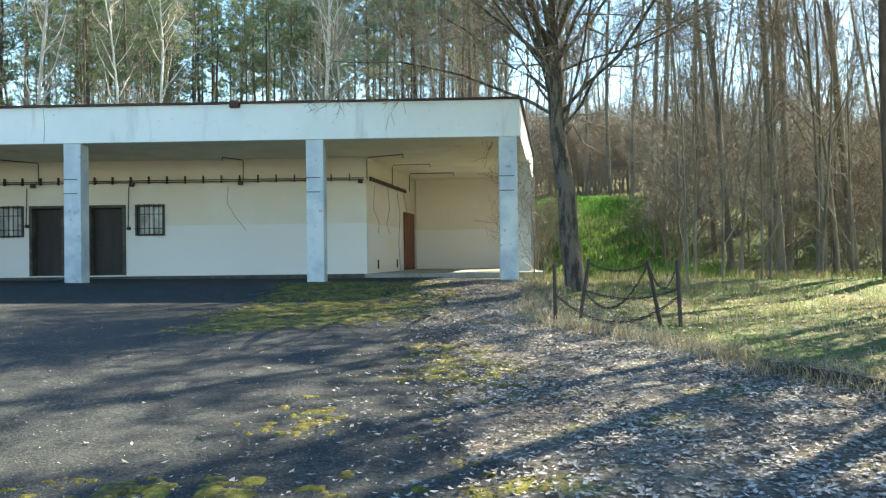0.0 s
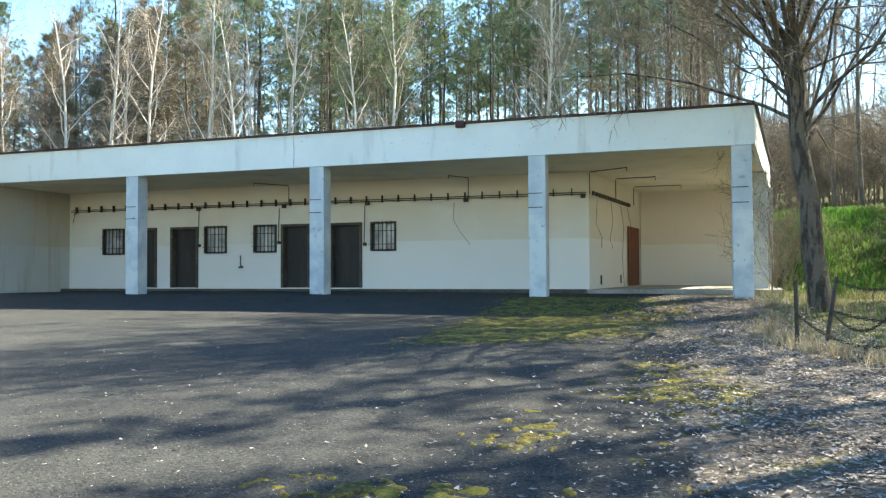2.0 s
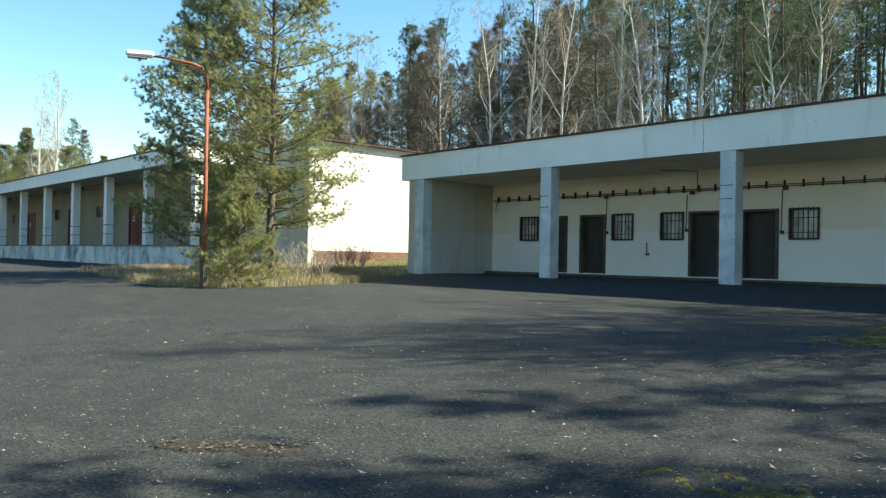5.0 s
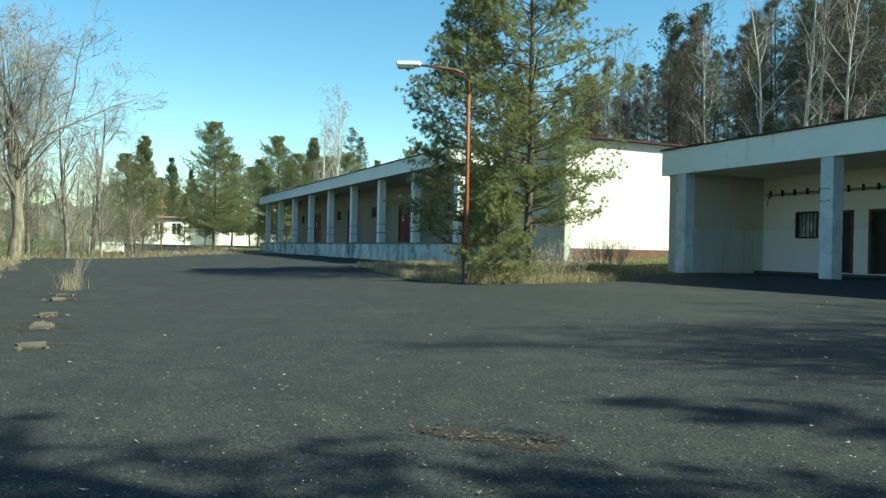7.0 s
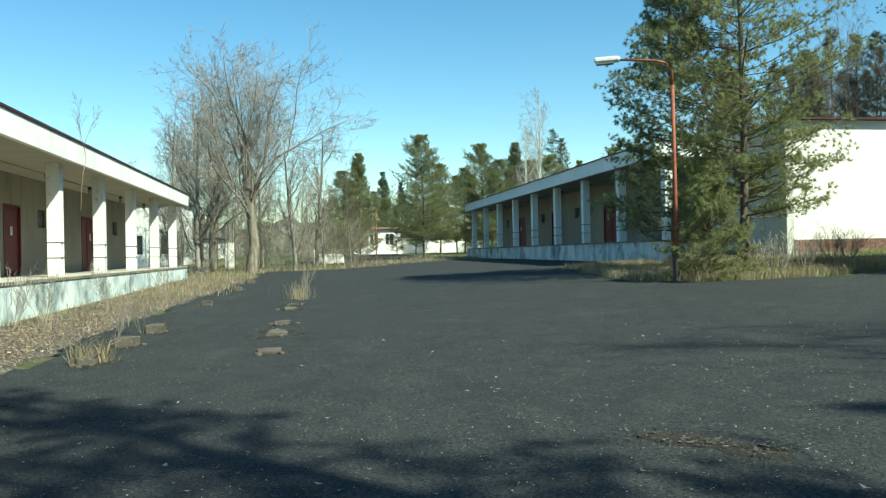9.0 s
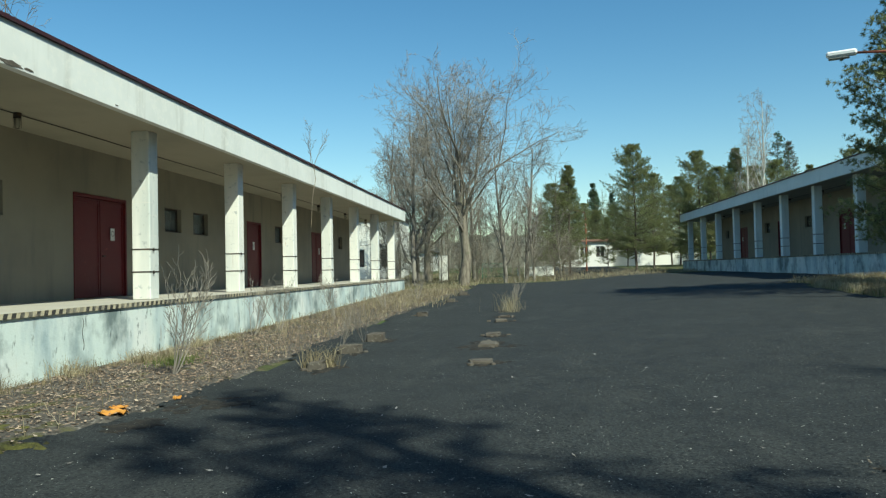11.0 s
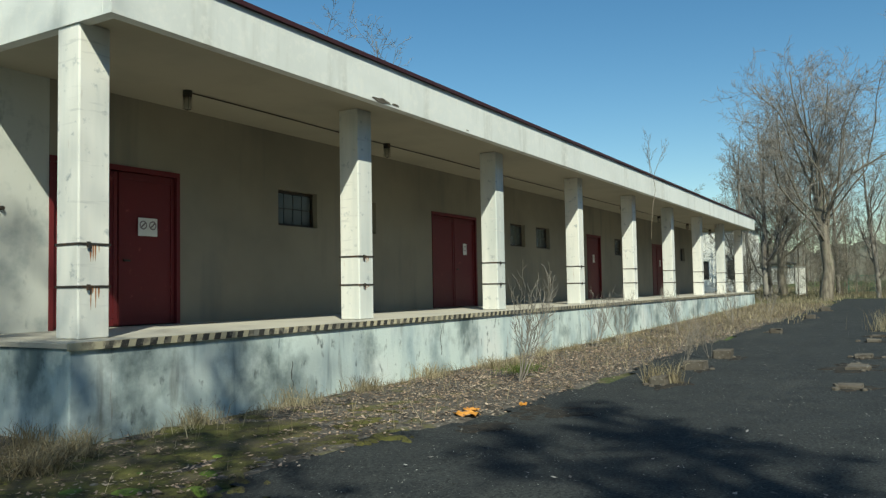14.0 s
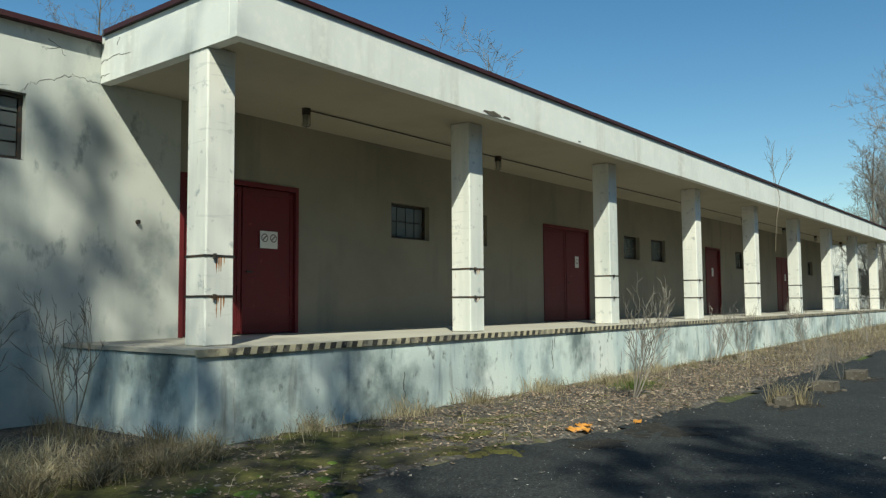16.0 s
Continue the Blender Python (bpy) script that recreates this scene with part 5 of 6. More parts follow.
def strip_litter(x, y):
    top = south_edge(x) - 0.05
    return smooth01((top + 0.35 - y) / 0.7) * (y < -2) * (x < -3.5) * (x > -50)


patch("leaf_litter", -4, 6.5, 2.0, 20.5, 0.07, lambda x, y: east_litter(x, y) * 0.62 + 0.5 * cloudy(x, y, 21, 0.9) * smooth01((y - 2.2) / 1.5) * (x < np.interp(y, [2, 7, 9, 12, 20], [6, 3.7, 2.7, 1.6, 1.2])), 0.62, 0.012, M_litter,
      "grey-brown fallen leaves along the yard's edge", "leaf litter")
patch("leaf_litter", -50, -2.5, -10.78, -2.6, 0.09, lambda x, y: np.where((y < -7.5) & (x < -5.19), 0, strip_litter(x, y) * 0.6 + 0.45 * cloudy(x, y, 31, 0.8)), 0.5, 0.012, M_litter,
      "brown fallen leaves along the loading platform", "leaf litter")


def moss_east(x, y):
    """Where moss grows: a broad sheet before the shed, a trail along the litter's edge and cushions in the open."""
    a = smooth01((x + 5.2) / 1.6) * smooth01((0.9 - x) / 1.4) * smooth01((y - 10.6 - 0.5 * (x + 2)) / 2.2) * 0.7
    b = np.exp(-((x + 1.75) / 1.35) ** 2 - ((y - 4.5) / 0.5) ** 2) * 0.6
    c = np.exp(-((x - 0.15 + 0.06 * (y - 8)) / 1.1) ** 2 - ((y - 8.6) / 3.0) ** 2) * 0.56
    d = np.exp(-((x - 0.4) / 0.9) ** 2 - ((y - 4.7) / 0.8) ** 2) * 0.46
    e = np.exp(-((x + 1.2) / 0.7) ** 2 - ((y - 6.4) / 0.8) ** 2) * 0.36
    return 0.8 * np.maximum.reduce([a, b, c, d, e]) + 1.0 * cloudy(x, y, 41, 0.13) + 0.32 * cloudy(x, y, 44, 0.9)


patch("moss", -7, 2.2, 3.2, 18.8, 0.036, moss_east, 1.09, 0.014, M_moss, "yellow-green moss cushions on the asphalt", "moss")
patch("moss", -12, -1.0, -10.5, -4.2, 0.06, lambda x, y: np.where((y < -7.52) & (x < -5.19), 0, np.exp(-((x + 5) / 3.6) ** 2 - ((y + 6.3) / 1.6) ** 2) * 0.52 + 0.62 * cloudy(x, y, 47, 0.35)), 0.6, 0.02, M_moss_dark,
      "dark green moss at the foot of the platform", "moss").location.z = 0.016


def leaves(name, n, sample, size, label, lift=0.012, mat=M_leaf):
    """Single curled dead leaves: each a folded, pointed leaf of four triangles."""
    x, y = sample(n)
    n = len(x)
    z = ground_z(x, y) + lift + RN.rand(n) * 0.02
    s = size * (0.55 + 0.9 * RN.rand(n))
    t = RN.rand(n) * 6.283
    ca, sa = np.cos(t), np.sin(t)
    tilt = RN.randn(n) * 0.3
    shape = [(-1, 0, 0.25), (0, -0.45, 0.0), (1, 0, 0.3), (0, 0.45, 0.05), (0, 0, -0.12)]
    vs = []
    for a, b, c in shape:
        vs.append(np.stack([x + s * (a * ca - b * sa), y + s * (a * sa + b * ca), z + s * (c * 0.55 + a * tilt * 0.5 + b * RN.randn(n) * 0.3) + 0.01], -1))
    v = np.stack(vs, 1).reshape(-1, 3)
    k = np.arange(n)[:, None] * 5
    f = np.concatenate([k + np.array([[0, 1, 4]]), k + np.array([[1, 2, 4]]), k + np.array([[2, 3, 4]]), k + np.array([[3, 0, 4]])], 0)
    return tagged(raw(name, v.tolist(), f.tolist(), mat), label, "leaves", kind="stuff")


def by_field(field, x0, x1, y0, y1):
    def sample(n):
        x, y = x0 + RN.rand(n * 8) * (x1 - x0), y0 + RN.rand(n * 8) * (y1 - y0)
        ok = RN.rand(n * 8) < field(x, y)
        return x[ok][:n], y[ok][:n]
    return sample


leaves("dead_leaves", 1300, by_field(lambda x, y: smooth01((x + 2.6) / 2.6) * np.interp(y, [3, 5, 16], [1, 0.8, 0.3]), -2.6, 1.0, 3.0, 16), 0.025, "pale dead leaves blown onto moss and asphalt", 0.02)
leaves("dead_leaves", 7000, by_field(lambda x, y: (x > np.interp(y, [5, 7, 9.4, 12], [4.4, 3.9, 2.9, 1.6])) * np.interp(y, [6, 11, 18], [1, 0.8, 0.3]), 1.6, 12, 5, 18), 0.032, "brown dead leaves caught in the grass", 0.075, M_leaf_brown)
leaves("dead_leaves", 34000, by_field(lambda x, y: east_litter(x, y) ** 1.6 * (x < np.interp(y, [2, 7, 9, 12, 20], [6, 4.4, 3.4, 2.6, 1.7])) * (0.2 + cloudy(x, y, 51, 1.0)), -4, 6.5, 2.2, 20), 0.025, "pale dead leaves scattered over the yard's edge")
leaves("dead_leaves", 26000, by_field(lambda x, y: strip_litter(x, y) * np.where((y < -7.5) & (x < -5.19), 0, 1) * np.interp(x, [-50, -22, -12, -7], [0.12, 0.5, 0.8, 0.4]), -50, -3, -9.5, -3.2), 0.028, "brown dead leaves along the platform", 0.012, M_leaf_brown)
leaves("dead_leaves", 500, by_field(lambda x, y: (on_asphalt(x, y) < -0.3) * np.exp(-(np.hypot(x + 1, y - 4) / 9) ** 2), -20, 4, -4, 16), 0.026, "single pale leaves on the asphalt", 0.004)
leaves("stone_grit", 13000, by_field(lambda x, y: (on_asphalt(x, y) < -0.2) * np.interp(np.hypot(x, y), [0, 8, 30], [1, 0.6, 0.15]), -35, 4, -4.4, 16), 0.008, "pale grit and chippings on the asphalt", 0.004, M_grit)


def blades(name, n, sample, height, width, mat, label, lean=0.35):
    x, y = sample(n)
    n = len(x)
    z = ground_z(x, y) - 0.03
    h = height * (0.35 + 0.8 * RN.rand(n))
    t = RN.rand(n) * 6.283
    lx, ly = RN.randn(n) * lean, RN.randn(n) * lean
    w = width * (0.6 + 0.8 * RN.rand(n))
    a = np.stack([x - np.cos(t) * w, y - np.sin(t) * w, z], -1)
    b = np.stack([x + np.cos(t) * w, y + np.sin(t) * w, z], -1)
    c = np.stack([x + lx * h * 0.35 - np.cos(t) * w * 0.7, y + ly * h * 0.35 - np.sin(t) * w * 0.7, z + h * 0.6], -1)
    d = np.stack([x + lx * h * 0.35 + np.cos(t) * w * 0.7, y + ly * h * 0.35 + np.sin(t) * w * 0.7, z + h * 0.6], -1)
    e = np.stack([x + lx * h, y + ly * h, z + h * (1 - 0.25 * np.hypot(lx, ly))], -1)
    v = np.stack([a, b, c, d, e], 1).reshape(-1, 3)
    k = (np.arange(n) * 5).tolist()
    f = [q for i in k for q in ((i, i + 1, i + 3, i + 2), (i + 2, i + 3, i + 4))]
    return tagged(raw(name, v.tolist(), f, mat), label, "grass", kind="stuff")


def clumps(points, spread):
    """Blades gathered round given clump centres."""
    def sample(n):
        c = points[RN.randint(0, len(points), n)]
        r = np.abs(RN.randn(n)) * spread
        t = RN.rand(n) * 6.283
        return c[:, 0] + r * np.cos(t), c[:, 1] + r * np.sin(t)
    return sample


east_grass = lambda x, y: (on_asphalt(x, y) > 0.25) * (x > np.interp(y, [5, 7, 9.4, 12, 19], [4.2, 3.9, 2.9, 1.4, 1.5])) * (0.15 + cloudy(x, y, 61, 2.5)) * ~shed_shape(x, y)
blades("grass", 30000, by_field(lambda x, y: east_grass(x, y) * np.interp(np.hypot(x, y), [8, 16, 40], [1, 0.8, 0.3]), 1.2, 22, 6.5, 36), 0.22, 0.006, M_grass, "patchy green grass beside the yard")
blades("dry_grass", 9000, by_field(lambda x, y: east_grass(x, y) * (cloudy(x, y, 66, 1.3) > 0.5), 0.8, 16, 6.5, 22), 0.26, 0.005, M_drygrass, "dry straw grass beside the yard")
isl = lambda x, y: (on_asphalt(x, y) > 0.1) * (y < 17.9) * (x > -33.5) * (x < -21.0) * (y > 9.3)
blades("grass", 8000, by_field(isl, -34, -20, 9, 18), 0.2, 0.008, M_grass, "green grass on the island under the pines")
blades("dry_grass", 24000, by_field(lambda x, y: isl(x, y) * (0.5 + (cloudy(x, y, 71, 1.5) > 0.45)), -34, -20, 9, 18), 0.35, 0.007, M_drygrass, "dry grass on the island under the pines")
blades("grass", 2600, by_field(lambda x, y: (y > 17) * 1.0, -27.9, -22.5, 17, 30), 0.14, 0.007, M_grass, "grass between the shed and the white gable")
blades("dry_grass", 5200, by_field(lambda x, y: (y > 15.5) * 1.0, -27.9, -22.5, 15.5, 30), 0.2, 0.006, M_drygrass, "dry grass between the shed and the white gable")
strip_g = lambda x, y: strip_litter(x, y) * ((y > -7.45) | (x > -5.15)) * np.interp(x, [-50, -24, -12, -6, -3], [1.0, 0.9, 0.15, 0.06, 0.1])
blades("dry_grass", 6500, by_field(strip_g, -50, -4, -9, -3.0), 0.3, 0.005, M_drygrass, "dry straw grass along the platform")
foot = np.array([(-6.6, -7.35), (-8.4, -7.4), (-10.0, -7.3), (-13.6, -6.9), (-14.1, -6.6), (-12.0, -7.3), (-16.5, -7.2), (-4.2, -7.6), (-3.8, -8.2), (-4.5, -8.9), (-3.3, -9.1), (-2.6, -9.8), (-3.6, -10.3), (-4.6, -9.8), (-4.9, -7.9)])
blades("dry_grass", 3200, clumps(foot, 0.22), 0.36, 0.005, M_drygrass, "dry grass tufts at the foot of the platform", 0.5)
blades("grass", 700, clumps(np.array([(-13.2, -6.2), (-13.9, -6.4)]), 0.3), 0.22, 0.005, M_grass, "green grass tufts by the platform", 0.45)
wallfoot = np.array([(-5.9 - 0.42 * k, -7.28 + 0.1 * math.sin(k * 2.3)) for k in range(0, 46) if k % 5 != 3])
blades("dry_grass", 3600, clumps(wallfoot, 0.14), 0.2, 0.0035, M_drygrass, "thin straw along the platform's foot", 0.6)
straw = np.array([(-2.9, -6.7), (-3.15, -7.0), (-3.1, -7.5), (-3.6, -6.75), (-4.15, -6.65), (-4.5, -6.95), (-4.9, -7.15), (-2.6, -7.2), (-3.5, -7.5), (-4.0, -7.3), (-2.4, -6.6), (-3.4, -8.4)])
blades("dry_grass", 3600, clumps(straw, 0.15), 0.36, 0.0055, M_drygrass, "drooping straw tufts before the platform's corner", 0.85)
M_cushion = material("green_moss_cushion", (0.13, 0.19, 0.03), 0.95, [(12, (0.07, 0.1, 0.02), 0.42, 0.6, 5, ONE)], [(60, 0.9, 0.02)])
patch("moss", -6.2, -3.3, -6.3, -4.6, 0.03, lambda x, y: np.maximum.reduce([np.exp(-((x - a) / c) ** 2 - ((y - b) / c) ** 2) for a, b, c in ((-3.94, -5.79, 0.14), (-4.16, -5.4, 0.17), (-4.9, -5.3, 0.1), (-5.4, -5.7, 0.08), (-3.6, -5.6, 0.1), (-4.6, -5.8, 0.07), (-4.5, -5.0, 0.09))]) + 0.35 * cloudy(x, y, 91, 0.2), 0.55, 0.03, M_cushion, "bright green moss cushions on the soil", "moss")
verge = lambda x, y: ((x < -52) * (on_asphalt(x, y) > 0.0) * np.interp(np.hypot(x, y), [50, 80], [1, 0.5]) + 0.5 * ((y < -3.3) & (x < -30))) * ((y > -7.4) | (x < -49.5)) * ((y < 15) | (x > -33))
blades("dry_grass", 17000, by_field(verge, -88, -30, -16, 15), 0.34, 0.012, M_drygrass, "tall dry grass on the verge at the street's end")


kl = np.array([(2.45, 9.9), (2.7, 9.3), (2.9, 8.7), (3.1, 8.15), (3.3, 7.9), (3.5, 7.6), (3.7, 7.3), (3.9, 7.05), (4.2, 6.6), (4.5, 6.2), (2.1, 10.3), (1.7, 10.8), (1.4, 11.4), (1.2, 12.2), (1.1, 13.2), (1.2, 14.5), (1.4, 16), (1.5, 17.5)])
blades("dry_grass", 5200, clumps(kl, 0.3), 0.27, 0.005, M_drygrass, "dry grass hanging over the kerb", 0.6)
blades("grass", 11000, by_field(lambda x, y: np.interp(x, [2.8, 3.4, 6.5, 8.5], [0, 1, 1, 0]), 2.8, 9, 22.5, 37), 0.3, 0.016, M_lush, "lush green grass on the bank")


# ---------------------------------------------------------------- shed fittings
def conduit():
    """The pipe rail on the shed's wall with its saddle clips, junction boxes and drops."""
    th = tagged(new("wall_conduit"), "dark steel conduit rail along the shed wall with clips", "conduit")
    z = 3.83
    for dz in (0.0, 0.055):
        part("pipe", tube(bmesh.new(), [(-21.4, 22.68, z + dz), (-12, 22.68, z + dz + 0.01), (-2.95, 22.68, z + dz)], 0.013, sides=6), M_steel, th)
    for k in range(34):
        x = -21.2 + k * 0.54
        part("clip", boxed(x - 0.009, x + 0.009, 22.68, 22.795, z - 0.03, z + 0.19), M_steel, th)
    dx, dy = 0.1377, 0.9905
    for dz in (0.0, 0.055):
        part("pipe", tube(bmesh.new(), [(-2.9 + dx * t + 0.12, 22.7 + dy * t, z + dz) for t in (0.05, 2.5, 5.0)], 0.018, sides=6), M_steel, th)
    for k in range(14):
        t = 0.2 + k * 0.36
        x, y = -2.9 + dx * t + 0.1, 22.75 + dy * t
        part("clip", boxed(x - 0.05, x + 0.02, y - 0.008, y + 0.008, z - 0.02, z + 0.11), M_steel, th)
    for x in (-16.02, -12.75, -9.8, -6.57, -3.05):
        part("junction_box", boxed(x - 0.07, x + 0.07, 22.62, 22.7, z - 0.11, z + 0.02, bevel=0.01), M_steel, th)
    for x, z1, kick in ((-16.02, 2.6, 0), (-12.95, 2.65, 0), (-9.9, 2.55, 0)):
        part("pipe", tube(bmesh.new(), [(x, 22.7, z - 0.1), (x - 0.03, 22.7, z1)], 0.016, sides=6), M_steel, th)
        part("switch", boxed(x - 0.07, x + 0.02, 22.68, 22.795, z1 - 0.1, z1, bevel=0.008), M_steel, th)
    part("pipe", tube(bmesh.new(), [(-21.1, 22.7, z), (-21.25, 22.7, z - 0.05), (-21.32, 22.7, z - 0.35)], 0.018, sides=6), M_steel, th)
    # loose wires hanging down
    def wire(pts, r=0.006):
        part("loose_wire", tube(bmesh.new(), pts, r, sides=5), M_steel, th)
    wire([(-6.95, 22.7, 3.7), (-6.98, 22.69, 3.2), (-6.75, 22.7, 2.8), (-6.45, 22.72, 2.42)])
    wire([(-2.72, 23.3, 3.7), (-2.75, 23.25, 3.0), (-2.6, 23.4, 2.6), (-2.62, 23.4, 2.3)])
    wire([(-2.45, 24.6, 3.75), (-2.4, 24.6, 3.1), (-2.5, 24.7, 2.6), (-2.42, 24.8, 2.3)])
    wire([(-2.3, 26.2, 3.75), (-2.2, 26.1, 3.0), (-2.25, 26.1, 2.0), (-2.2, 26.1, 1.1)])
    wire([(-2.15, 27.0, 3.75), (-2.05, 27.0, 3.2), (-2.05, 27.1, 2.6)])
    # rods up to the soffit and out along it
    for a, b in (((-6.5, 22.7), (-6.9, 22.0)), ((-12.6, 22.7), (-13.3, 21.7)), ((-2.85, 22.6), (-1.75, 22.0)), ((-2.3, 24.6), (-1.1, 24.5)), ((-1.95, 27.2), (-0.4, 27.2))):
        part("pipe", tube(bmesh.new(), [(a[0], a[1], z), (a[0], a[1], 4.42), (a[0] * 0.97 + b[0] * 0.03, a[1], 4.46), (b[0], b[1], 4.46), (b[0], b[1], 4.36)], 0.014, sides=5), M_steel, th)
    return th


conduit()
br = tagged(new("pull_handle"), "small rusty steel bracket on the shed wall", "bracket")
bm = tube(bmesh.new(), [(-14.43, 22.74, 2.2), (-14.43, 22.74, 1.85), (-14.36, 22.74, 1.84)], 0.018, sides=5)
box(bm, -14.5, -14.36, 22.73, 22.795, 1.78, 1.83)
part("bracket", bm, M_steel, br)


# ---------------------------------------------------------------- street lamps
def street_lamp():
    lamp = tagged(new("street_lamp"), "rusty red steel street lamp with a white head", "street lamp")
    pole = [(0, 0, -0.9), (0, 0, 3.2), (0, 0, 5.9)]
    arm = [(0, 0, 5.9), (0.03, 0, 6.35), (0.16, 0, 6.58), (0.45, 0, 6.68), (1.6, 0, 6.82)]
    part("pole", tube(bmesh.new(), pole, 0.075, 0.05, 10), M_rust, lamp, smooth=True)
    part("arm", tube(bmesh.new(), arm, 0.045, 0.035, 8), M_rust, lamp, smooth=True)
    bm = boxed(1.55, 2.35, -0.13, 0.13, 6.76, 6.93, bevel=0.05)
    part("lamp_head", bm, M_lampwhite, lamp, smooth=False)
    part("diffuser", boxed(1.75, 2.3, -0.1, 0.1, 6.7, 6.757, bevel=0.02), M_glassy, lamp)
    part("base_sleeve", tube(bmesh.new(), [(0, 0, -0.5), (0, 0, 0.75), (0.01, 0, 0.95)], 0.12, 0.1, 10), M_footing, lamp, "weathered concrete sleeve")
    part("cover", boxed(0.07, 0.09, -0.05, 0.05, 1.0, 1.35), M_rust, lamp)
    return lamp


lamp = street_lamp()
x, y = polar(64.0, 25.0)
lamp.matrix_basis = Matrix.Translation((x, y, gz(x, y) + 0.12)) @ Matrix.Rotation(radians(-116), 4, "Z")
x, y = polar(85.5, 76.0)
l2 = copy_thing(lamp, Matrix.Translation((x, y, gz(x, y) - 0.6)) @ Matrix.Rotation(radians(-95), 4, "Z"))
x, y = polar(89.2, 96.0)
copy_thing(lamp, Matrix.Translation((x, y, gz(x, y) + 0.9)) @ Matrix.Rotation(radians(-60), 4, "Z"))


# ---------------------------------------------------------------- chain fence, kerb
def chain_fence():
    th = tagged(new("chain_fence"), "leaning rusty steel posts with sagging chains in the grass", "fence")
    posts = [((1.33, 11.78), (1.32, 11.78), 0.92), ((1.75, 12.4), (1.95, 12.5), 0.95), ((2.83, 11.35), (2.6, 11.3), 0.98), ((2.99, 11.0), (2.94, 11.0), 0.98)]
    tops = []
    for a, b, h in posts:
        z = gz(*a)
        top = Vector((b[0], b[1], z + h))
        tops.append((Vector((a[0], a[1], z)), top))
        part("post", tube(bmesh.new(), [(a[0], a[1], z - 0.2), tuple(top)], 0.032, 0.03, 7), M_steel, th)
    def chain(p, q, sag, r=0.012):
        bm = bmesh.new()
        n = 26
        pts = [p.lerp(q, k / n) - Vector((0, 0, 4 * sag * (k / n) * (1 - k / n))) for k in range(n + 1)]
        for k in range(n):
            d = (pts[k + 1] - pts[k])
            s = d.cross(Vector((0, 0, 1))).normalized() * 0.014 if k % 2 else Vector((0, 0, 0.014))
            tube(bm, [pts[k] + s, pts[k + 1] + s], r * 0.7, sides=4)
            tube(bm, [pts[k] - s, pts[k + 1] - s], r * 0.7, sides=4)
        part("chain", bm, M_steel, th)
    at = lambda i, f: tops[i][0].lerp(tops[i][1], f)
    chain(at(1, 0.95), at(2, 0.95), 0.12)
    chain(at(1, 0.5), at(3, 0.6), 0.14)
    chain(at(1, 0.5), at(2, 0.95), 0.45)
    chain(at(2, 0.95), at(3, 0.95), 0.35)
    chain(at(0, 0.5), at(3, 0.5), 0.4)
    return th


chain_fence()
kerb = tagged(new("kerb"), "mossy sunken concrete kerb at the yard's edge", "kerb", kind="structure")
kx = [(3.05, 8.15), (3.42, 7.6), (3.8, 7.05), (4.4, 6.2), (5.2, 5.0), (6.0, 3.6), (6.6, 2.0)]
for a, b in zip(kx, kx[1:]):
    bm = bmesh.new()
    za, zb = gz(*a), gz(*b)
    d = Vector((b[0] - a[0], b[1] - a[1], 0)).normalized()
    nrm = Vector((-d.y, d.x, 0)) * 0.06
    vs = []
    for p, z in ((a, za), (b, zb)):
        p = Vector((p[0], p[1], 0)) + d * (0.006 if p is a else -0.006)
        for sgn, h in ((-1, -0.2), (1, -0.2), (1, 0.12), (-1, 0.12)):
            vs.append(bm.verts.new(p + nrm * sgn + Vector((0, 0, z + h + random.uniform(-0.012, 0.012)))))
    for q in ((0, 1, 2, 3), (7, 6, 5, 4), (0, 4, 5, 1), (1, 5, 6, 2), (2, 6, 7, 3), (3, 7, 4, 0)):
        bm.faces.new([vs[i] for i in q])
    part("kerb_stone", bm, M_litter, kerb)
bank = patch("grass_bank", 2.4, 14, 3.0, 16, 0.12, lambda x, y: smooth01((x - np.interp(y, [2, 3.6, 5, 6.2, 7.05, 7.6, 8.15, 9.3, 9.9, 11, 16], [6.6, 6.0, 5.2, 4.4, 3.8, 3.42, 3.05, 2.73, 2.5, 2.4, 2.4]) - 0.05) / 0.3) * 0.5 * np.interp(y, [3, 9, 11.5], [1, 1, 0.2]), 0.02, 0.06, M_soil, "grassy raised edge behind the kerb", "grass bank")


# ---------------------------------------------------------------- concrete footings, pothole, rubbish
def footing(x, y, sx, sy, h, seed):
    r = random.Random(seed)
    th = tagged(new("concrete_footing"), "broken concrete footing block standing out of the asphalt", "concrete block", group="footing blocks")
    th.location = (x, y, gz(x, y))
    bm = boxed(-sx / 2, sx / 2, -sy / 2, sy / 2, -0.1, h, bevel=0.02)
    for v in bm.verts:
        v.co += Vector((r.gauss(0, 0.012), r.gauss(0, 0.012), r.gauss(0, 0.012)))
    part("block", bm, M_footing, th)
    for k in range(4):
        a, d = r.uniform(0, 6.28), r.uniform(0.2, 0.4)
        s = r.uniform(0.02, 0.055)
        bm = boxed(-s, s, -s * 0.7, s * 0.7, -0.02, s * 0.8, bevel=s * 0.25)
        for v in bm.verts:
            v.co = Matrix.Rotation(a, 3, "Z") @ v.co + Vector((d * math.cos(a), d * math.sin(a), 0))
        part("rubble", bm, M_footing, th)
    return th


